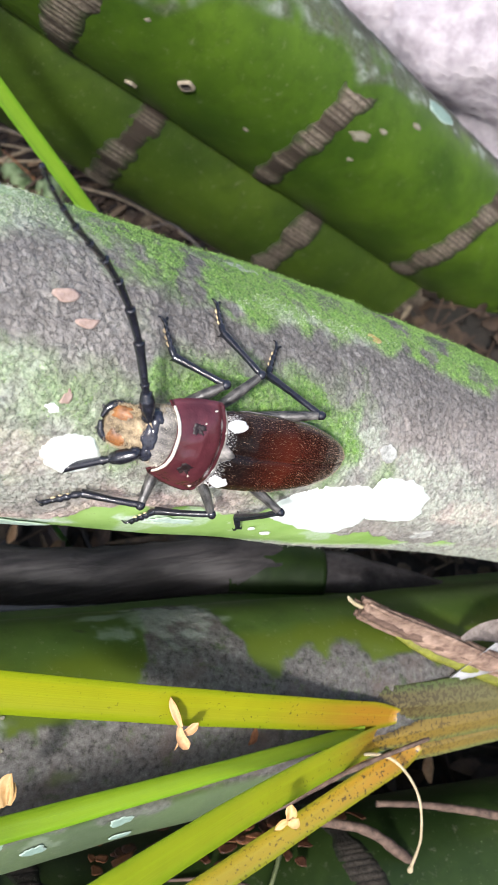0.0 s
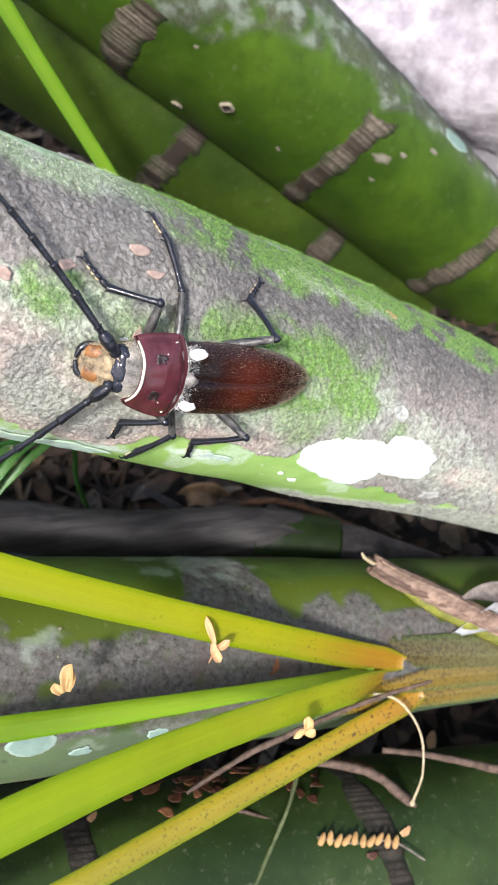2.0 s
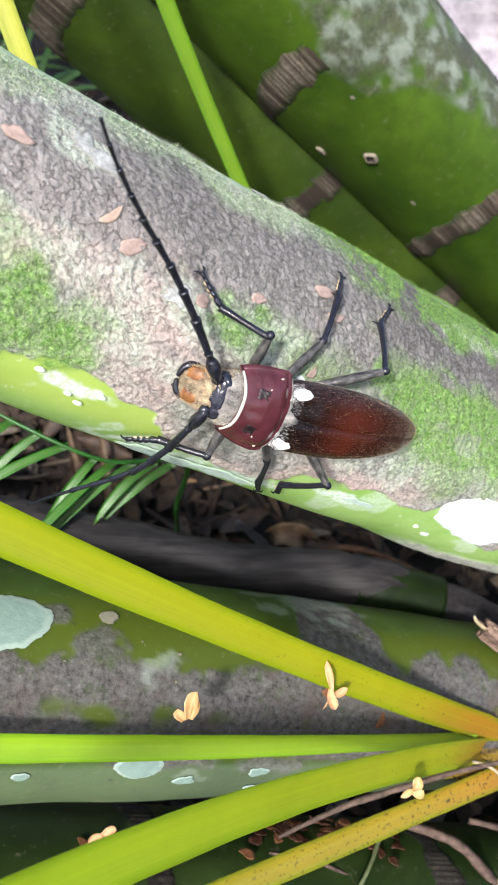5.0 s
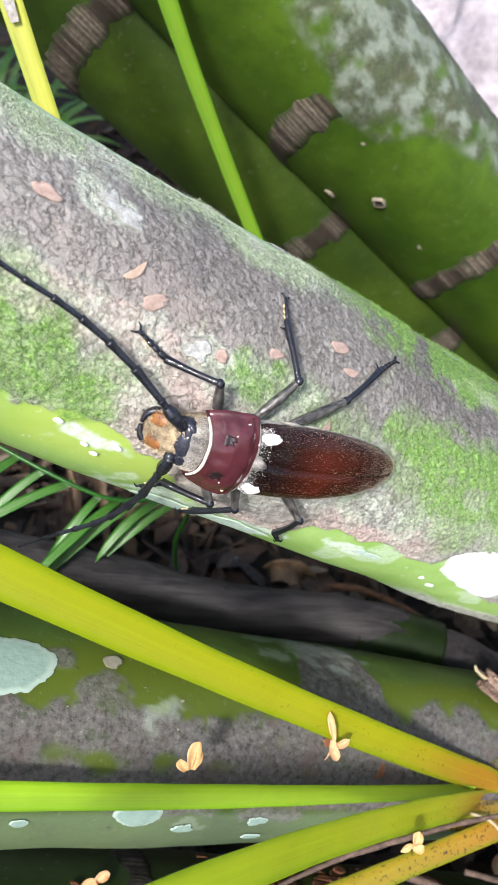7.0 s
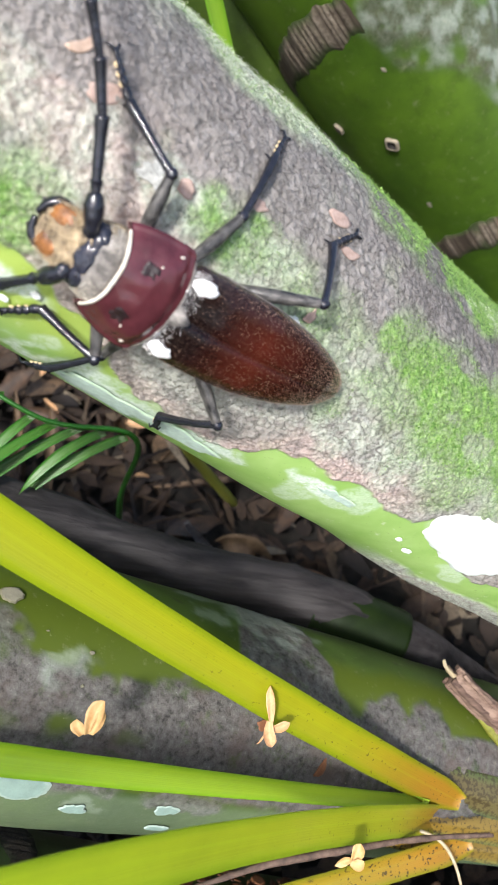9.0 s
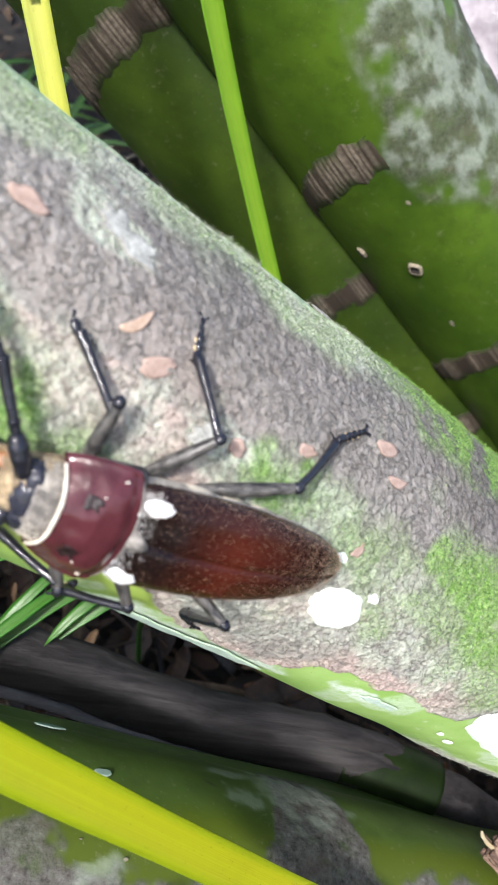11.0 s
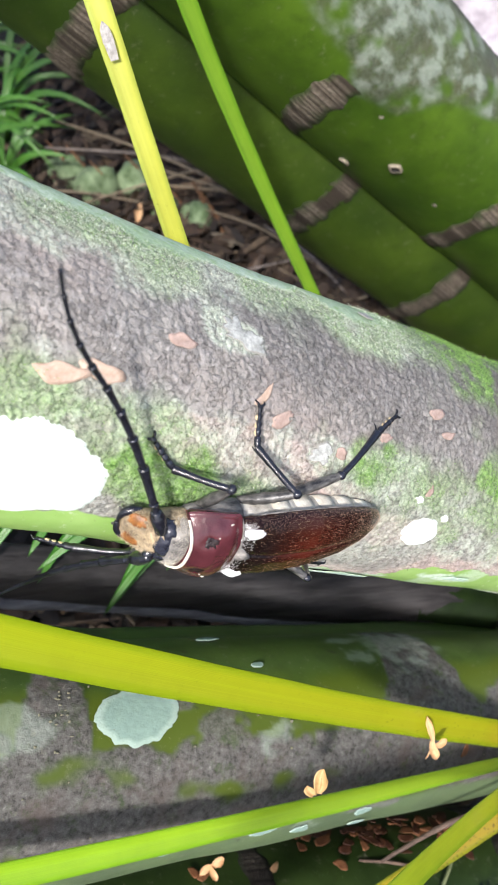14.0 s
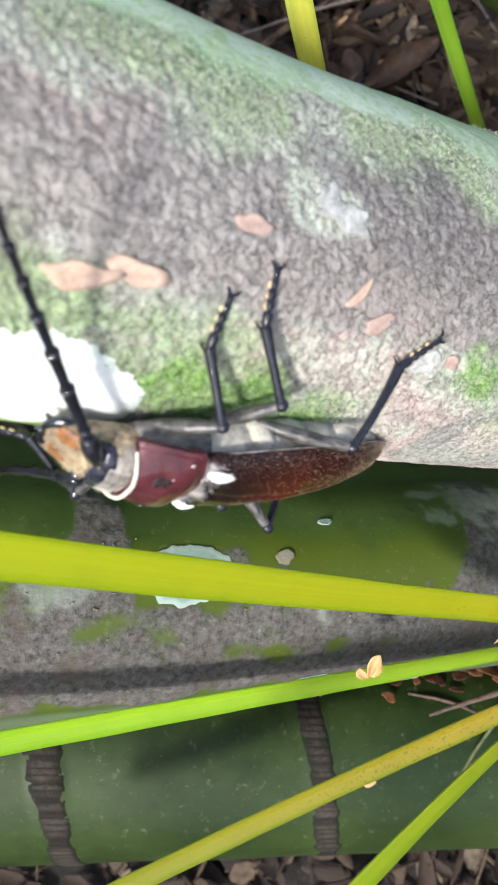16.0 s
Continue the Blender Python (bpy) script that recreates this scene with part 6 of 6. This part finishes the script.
LEGS = {}
for key, hip, l1, l2, l3 in (("front", (0.0070, 0.0066, 0.0034), 0.0130, 0.0145, 0.0105), ("middle", (-0.0045, 0.0072, 0.0030), 0.0150, 0.0150, 0.0110), ("hind", (-0.0155, 0.0070, 0.0030), 0.0195, 0.0185, 0.0120)):
    for sgn in (-1, 1):
        thigh = limb("thigh", l1, (0.0010, 0.0014, 0.0015, 0.0012, 0.0010), THIGH, "grey-haired black thigh", 0.12)
        blob("knee", BLACK, thigh, (l1, 0, 0), (0.0014, 0.0012, 0.0013))
        shin = limb("shin", l2, (0.0009, 0.00085, 0.00085, 0.0010, 0.0012), BLACK, "glossy black shin", 0.1)
        part("spur", cord(((l2 * 0.98, 0.0008, -0.0004), (l2 * 1.03, 0.0012, -0.0012), (l2 * 1.06, 0.0013, -0.0020)), (0.0003, 0.0002, 0.00008), 8, 6), BLACK, shin)
        foot = limb("foot", l3 * 0.24, (0.0006, 0.0009, 0.0010, 0.0008), BLACK, "black foot with golden pads", 0.1)
        for k in range(4):
            x = l3 * (0.24 + 0.17 * k)
            w = 0.00105 if k < 2 else 0.0008
            part("joint", cord(((x, 0, 0), (x + l3 * 0.10, 0, 0.0002), (x + l3 * 0.19, 0, 0)), (0.0005, w, w * 0.8), 8, 8, 0, 0, True, 0.7), BLACK, foot)
            if k < 3:
                blob("pad", PAD, foot, (x + l3 * 0.09, 0, -0.0003), (l3 * 0.075, 0.0010, 0.0004), rough=0.2, div=2)
        for e in (-1, 1):
            part("claw", cord(((l3 * 0.90, 0.0002 * e, 0), (l3 * 0.98, 0.0010 * e, 0.0003), (l3 * 1.06, 0.0015 * e, -0.0006)), (0.00038, 0.00032, 0.0001), 10, 6), BLACK, foot)
        LEGS[key, sgn] = (Vector((hip[0], hip[1] * sgn, hip[2])), l1, l2, l3, thigh, shin, foot)

# ---- feelers: a thick first joint and ten thinner ones ----
FEELER = (0.0065, 0.0022, 0.0105, 0.0090, 0.0085, 0.0080, 0.0076, 0.0072, 0.0068, 0.0062, 0.0058)
FEELERS = {}
for sgn in (-1, 1):
    pieces = []
    for k, ln in enumerate(FEELER):
        thick = (0.0014, 0.0011, 0.00122, 0.00112, 0.00102, 0.00092, 0.00082, 0.00072, 0.00062, 0.00054, 0.00044)[k]
        r = (thick * 0.75, thick * 1.25, thick * 1.35, thick * 0.95) if k == 0 else (thick * 0.72, thick * 0.85, thick * 0.9, thick * 1.15)
        pieces.append(part("feeler_base" if k == 0 else "feeler_joint", cord(((-0.0003, 0, 0), (ln * 0.35, 0, 0), (ln * 0.7, 0, 0), (ln + 0.0002, 0, 0)), r, 12, 8), BLACK, beetle, "thick glossy black feeler base" if k == 0 else "black feeler joint"))
    FEELERS[sgn] = pieces


# ---- what moves ----
def on_stem(s, th, turn, rise, roll):
    """The beetle's pose on the mossy stem, its head up the stem, turned to its left and raised."""
    p, n, d, _ = MAIN.spot(s, th, 0.0006)
    n = Vector(MAIN.normal(th)[0])
    flat = Vector(MAIN.d0)
    f = (flat * -1 + n * flat.dot(n)).normalized()
    left = n.cross(f)
    f = math.cos(radians(turn)) * f + math.sin(radians(turn)) * left
    f = math.cos(radians(rise)) * f + math.sin(radians(rise)) * n
    left = n.cross(f).normalized()
    up = f.cross(left)
    left = math.cos(radians(roll)) * left + math.sin(radians(roll)) * up
    up = f.cross(left)
    return Matrix(((f.x, left.x, up.x, p.x), (f.y, left.y, up.y, p.y), (f.z, left.z, up.z, p.z), (0, 0, 0, 1)))


def bone(a, b, up):
    """A pose at a with x towards b and z as near to up as may be."""
    x = (b - a).normalized()
    y = up.cross(x).normalized()
    z = x.cross(y)
    return Matrix(((x.x, y.x, z.x, a.x), (x.y, y.y, z.y, a.y), (x.z, y.z, z.z, a.z), (0, 0, 0, 1)))


def step(leg, body, s, th):
    """The poses of thigh, shin and foot that stand on the stem at s, th."""
    hip, l1, l2, l3 = leg[:4]
    back = body.inverted()
    p, n, _, _ = MAIN.spot(s, th, 0.0012)
    toe, n = back @ p, (back.to_3x3() @ n).normalized()
    way = toe - hip
    way = (way - n * way.dot(n)).normalized()
    ankle = toe - way * l3 * 0.92 + n * 0.0010
    reach = ankle - hip
    far = min(reach.length, (l1 + l2) * 0.985)
    ankle = hip + reach.normalized() * far
    c = (far * far + l1 * l1 - l2 * l2) / (2 * far * l1)
    h = l1 * math.sqrt(max(0.0, 1 - c * c))
    x = reach.normalized()
    out = Vector((-0.85, 0.15 if hip.y > 0 else -0.15, 0.55)) + 0.3 * n
    out = (out - x * out.dot(x)).normalized()
    knee = hip + x * (l1 * c) + out * h
    side = Vector((0, 0, 1))
    return bone(hip, knee, side), bone(knee, ankle, side), bone(ankle, toe if (toe - ankle).length > 0.002 else ankle + way, n)


def feeler_poses(sgn, az1, el1, az2, el2, az3):
    """The poses of a feeler's joints: turn and rise at its root and middle, turn at its tip."""
    o = Vector((0.0180, 0.0046 * sgn, 0.0094))
    out, ran = [], 0.0
    whole = sum(FEELER)
    for ln in FEELER:
        at = ran / whole
        az = radians(float(np.interp(at, (0.12, 0.6, 0.97), (az1, az2, az3))))
        el = radians(float(np.interp(at, (0.12, 0.6), (el1, el2))))
        d = Vector((math.cos(az) * math.cos(el), math.sin(az) * math.cos(el), math.sin(el)))
        out.append(bone(o, o + d, Vector((0, 0, 1))))
        o = o + d * ln
        ran += ln
    return out


def motions():
    BODY = [
        (0, -0.0230, 64.0, -4.5, -2.3, -4.5), (0.5, -0.0260, 66.8, -2.9, 0.0, -4.0), (1, -0.0337, 67.2, -1.5, -1.2, -1.2), (1.5, -0.0417, 69.0, 3.6, -0.8, 2.0), (2, -0.0495, 69.0, 4.4, -1.0, 2.0),
        (2.5, -0.0578, 69.9, 2.4, -4.0, -3.0), (3, -0.0603, 71.9, 4.0, -5.0, -2.1), (3.2, -0.0622, 72.0, 2.4, -5.0, -2.0), (5.5, -0.0731, 76.1, 5.9, -3.8, 3.5), (6, -0.0761, 76.4, 6.6, -3.4, 2.5),
        (6.5, -0.0812, 75.5, 5.7, -2.7, -2.8), (7, -0.0861, 77.5, 9.0, -3.1, 2.5), (7.5, -0.0890, 79.0, 9.5, -2.0, 1.9), (8, -0.0905, 78.1, 6.2, -4.8, 0.7), (8.5, -0.0943, 79.4, 3.2, -2.8, 1.0),
        (9, -0.0955, 77.4, 0.4, -1.7, -1.6), (9.5, -0.0979, 75.9, -1.1, -2.5, -2.6), (10, -0.1043, 76.3, 0.7, -3.5, 2.8), (10.2, -0.1078, 75.9, 3.0, -3.8, 2.5), (12.3, -0.1236, 87.4, 13.2, -0.2, 0.3),
        (12.5, -0.1235, 89.3, 14.3, -0.4, 0.1), (13, -0.1265, 90.0, 14.2, -2.1, 0.3), (13.5, -0.1300, 88.1, 13.4, -1.4, -0.8), (14, -0.1311, 85.5, 8.7, -2.2, -0.4), (14.5, -0.1366, 88.0, 6.5, -1.1, 3.5),
        (15, -0.1404, 89.5, 2.3, -2.5, 0.5), (15.5, -0.1463, 90.6, -0.7, -3.1, -2.0), (16, -0.1529, 90.7, -0.3, -1.8, 0.7)]
    RIGHT_FRONT = [
        (0, -0.031, 30), (0.5, -0.031, 34), (1, -0.062, 33), (1.5, -0.075, 40), (2, -0.076, 40), (2.5, -0.075, 39), (3, -0.075, 40), (5.5, -0.103, 47),
        (6, -0.103, 46), (6.5, -0.103, 46), (7, -0.121, 58), (7.5, -0.124, 59), (8, -0.117, 53), (8.5, -0.121, 48), (9, -0.120, 37), (9.5, -0.117, 38),
        (10, -0.134, 41), (12.5, -0.131, 44), (13, -0.157, 61), (13.5, -0.157, 59), (14, -0.155, 63), (14.5, -0.154, 47), (15, -0.154, 48), (15.5, -0.153, 48),
        (16, -0.153, 48)]
    RIGHT_MIDDLE = [
        (0, -0.012, 18), (0.5, -0.026, 18), (1, -0.026, 18), (1.5, -0.026, 17), (2, -0.051, 10), (2.5, -0.053, 14), (3, -0.052, 14), (5.5, -0.052, 20),
        (6, -0.078, 20), (6.5, -0.079, 22), (7, -0.079, 22), (7.5, -0.077, 21), (8, -0.079, 22), (8.5, -0.076, 19), (9, -0.076, 16), (9.5, -0.092, 19),
        (10, -0.093, 22), (12.5, -0.127, 44), (13, -0.128, 45), (13.5, -0.127, 46), (14, -0.127, 45), (14.5, -0.126, 47), (15, -0.126, 48), (15.5, -0.126, 46),
        (16, -0.145, 40)]
    RIGHT_HIND = [
        (0, 0.007, 29), (0.5, 0.010, 21), (1, 0.010, 21), (1.5, 0.010, 21), (2, -0.013, 24), (2.5, -0.013, 24), (3, -0.014, 25), (5.5, -0.033, 21),
        (6, -0.033, 20), (6.5, -0.033, 20), (7, -0.032, 20), (7.5, -0.041, 26), (8, -0.041, 26), (8.5, -0.052, 31), (9, -0.052, 30), (9.5, -0.052, 29),
        (10, -0.051, 30), (12.5, -0.077, 34), (13, -0.079, 35), (13.5, -0.077, 35), (14, -0.077, 35), (14.5, -0.078, 44), (15, -0.095, 52), (15.5, -0.102, 49),
        (16, -0.103, 48)]
    LEFT_FRONT = [
        (0, -0.053, 100), (0.5, -0.051, 105), (1, -0.050, 105), (1.5, -0.050, 106), (2, -0.050, 106), (2.5, -0.082, 112), (3, -0.086, 112), (5.5, -0.092, 122),
        (6, -0.075, 127), (6.5, -0.093, 119), (7, -0.094, 117), (7.5, -0.093, 118), (8, -0.114, 122), (8.5, -0.113, 109), (9, -0.112, 112), (9.5, -0.115, 120),
        (10, -0.114, 108), (12.5, -0.144, 130), (13, -0.147, 132), (13.5, -0.156, 128), (14, -0.161, 128), (14.5, -0.163, 126), (15, -0.163, 121), (15.5, -0.178, 119),
        (16, -0.183, 113)]
    LEFT_MIDDLE = [
        (0, -0.024, 108), (0.5, -0.018, 116), (1, -0.039, 123), (1.5, -0.040, 119), (2, -0.038, 121), (2.5, -0.043, 123), (3, -0.042, 124), (5.5, -0.042, 124),
        (6, -0.071, 109), (6.5, -0.072, 133), (7, -0.074, 128), (7.5, -0.074, 129), (8, -0.074, 127), (8.5, -0.073, 129), (9, -0.095, 141), (9.5, -0.096, 135),
        (10, -0.107, 111), (12.5, -0.090, 131), (13, -0.092, 131), (13.5, -0.097, 130), (14, -0.101, 128), (14.5, -0.116, 115), (15, -0.116, 121), (15.5, -0.130, 116),
        (16, -0.142, 115)]
    LEFT_HIND = [
        (0, 0.013, 106), (0.5, -0.008, 115), (1, -0.008, 112), (1.5, -0.004, 114), (2, -0.021, 108), (2.5, -0.022, 106), (3, -0.021, 107), (5.5, -0.039, 121),
        (6, -0.039, 120), (6.5, -0.040, 120), (7, -0.040, 120), (7.5, -0.040, 120), (8, -0.040, 120), (8.5, -0.062, 127), (9, -0.063, 125), (9.5, -0.064, 123),
        (10, -0.065, 118), (12.5, -0.077, 112), (13, -0.077, 108), (13.5, -0.077, 109), (14, -0.078, 106), (14.5, -0.082, 114), (15, -0.091, 105), (15.5, -0.098, 118),
        (16, -0.107, 106)]
    RIGHT_FEELER = [
        (0, -61, 0, -21, 30, -38), (0.5, -59, -5, -35, 13, -39), (1, -47, -15, -13, -4, -30), (1.5, -42, -14, -5, -5, -22), (2, -46, -11, -39, -5, -52), (2.5, -64, -15, -30, -5, -47),
        (3, -52, 4, -32, 16, -46), (5.5, -47, 5, -35, 21, -52), (6, -48, 5, -32, 18, -55), (6.5, -55, 11, -35, 27, -52), (7, -36, -13, -18, -2, -35), (7.5, -23, -9, -29, -4, -40),
        (8, -64, 24, -47, 39, -64), (8.5, -53, 21, -39, 34, -56), (9, -64, -13, -32, -3, -49), (9.5, -75, -15, -27, -6, -44), (10, -58, -15, 2, -6, -15), (12.5, -69, -16, -66, -6, -83),
        (13, -74, -16, -65, -5, -82), (13.5, -59, -12, -51, 8, -65), (14, -62, -16, -48, 4, -70), (14.5, -61, -20, -46, 1, -71), (15, -62, -20, -46, 0, -74), (15.5, -66, -24, -48, -6, -76),
        (16, -55, -20, -59, -4, -67)]
    LEFT_FEELER = [
        (0, 46, -40, 73, -34, 81), (0.5, 51, -38, 64, -37, 72), (1, 102, -44, 98, -43, 106), (1.5, 73, -42, 60, -41, 68), (2, 67, -37, 63, -36, 71), (2.5, 60, -38, 70, -35, 78),
        (3, 69, -39, 45, -42, 53), (5.5, 91, -31, 59, -36, 67), (6, 93, -49, 28, -49, 36), (6.5, 66, -40, 61, -35, 69), (7, 95, -30, 63, -38, 71), (7.5, 109, -40, 18, -54, 26),
        (8, 70, -40, 52, -37, 60), (8.5, 75, -42, 80, -32, 88), (9, 76, -46, 88, -32, 96), (9.5, 56, -49, 131, -23, 139), (10, 71, -35, 89, -34, 97), (12.5, 62, -36, 73, -26, 81),
        (13, 66, -41, 69, -30, 77), (13.5, 70, -36, 76, -27, 84), (14, 77, -35, 81, -27, 89), (14.5, 90, -32, 93, -23, 101), (15, 87, -32, 85, -23, 93), (15.5, 92, -29, 88, -17, 96),
        (16, 89, -25, 82, -14, 90)]
    walk(beetle, [(t, on_stem(*row)) for t, *row in BODY])
    times = [row[0] for row in BODY]
    values = np.array([row[1:] for row in BODY])

    def body_at(t):
        return on_stem(*[float(np.interp(t, times, values[:, k])) for k in range(5)])

    for key, rows in ((("front", -1), RIGHT_FRONT), (("middle", -1), RIGHT_MIDDLE), (("hind", -1), RIGHT_HIND), (("front", 1), LEFT_FRONT), (("middle", 1), LEFT_MIDDLE), (("hind", 1), LEFT_HIND)):
        leg = LEGS[key]
        posed = [(t, step(leg, body_at(t), s, th)) for t, s, th in rows]
        for k in range(3):
            walk(leg[4 + k], [(t, m[k]) for t, m in posed])
    walk(b2, [(t, pose(-0.02, 0.19, 0.0, tip, turn, 0)) for t, tip, turn in ((0, -0.2, -3.5), (10, -0.2, -3.5), (12.5, -1.1, -3.4), (13, -1.2, -3.1), (13.5, -1.1, -2.1), (14, -0.3, -0.8), (14.5, 0.4, 0), (15, -0.1, 0), (16, 0.1, 0))])
    for sgn, rows in ((-1, RIGHT_FEELER), (1, LEFT_FEELER)):
        posed = [(t, feeler_poses(sgn, *row)) for t, *row in rows]
        for k, ob in enumerate(FEELERS[sgn]):
            walk(ob, [(t, m[k]) for t, m in posed])


motions()
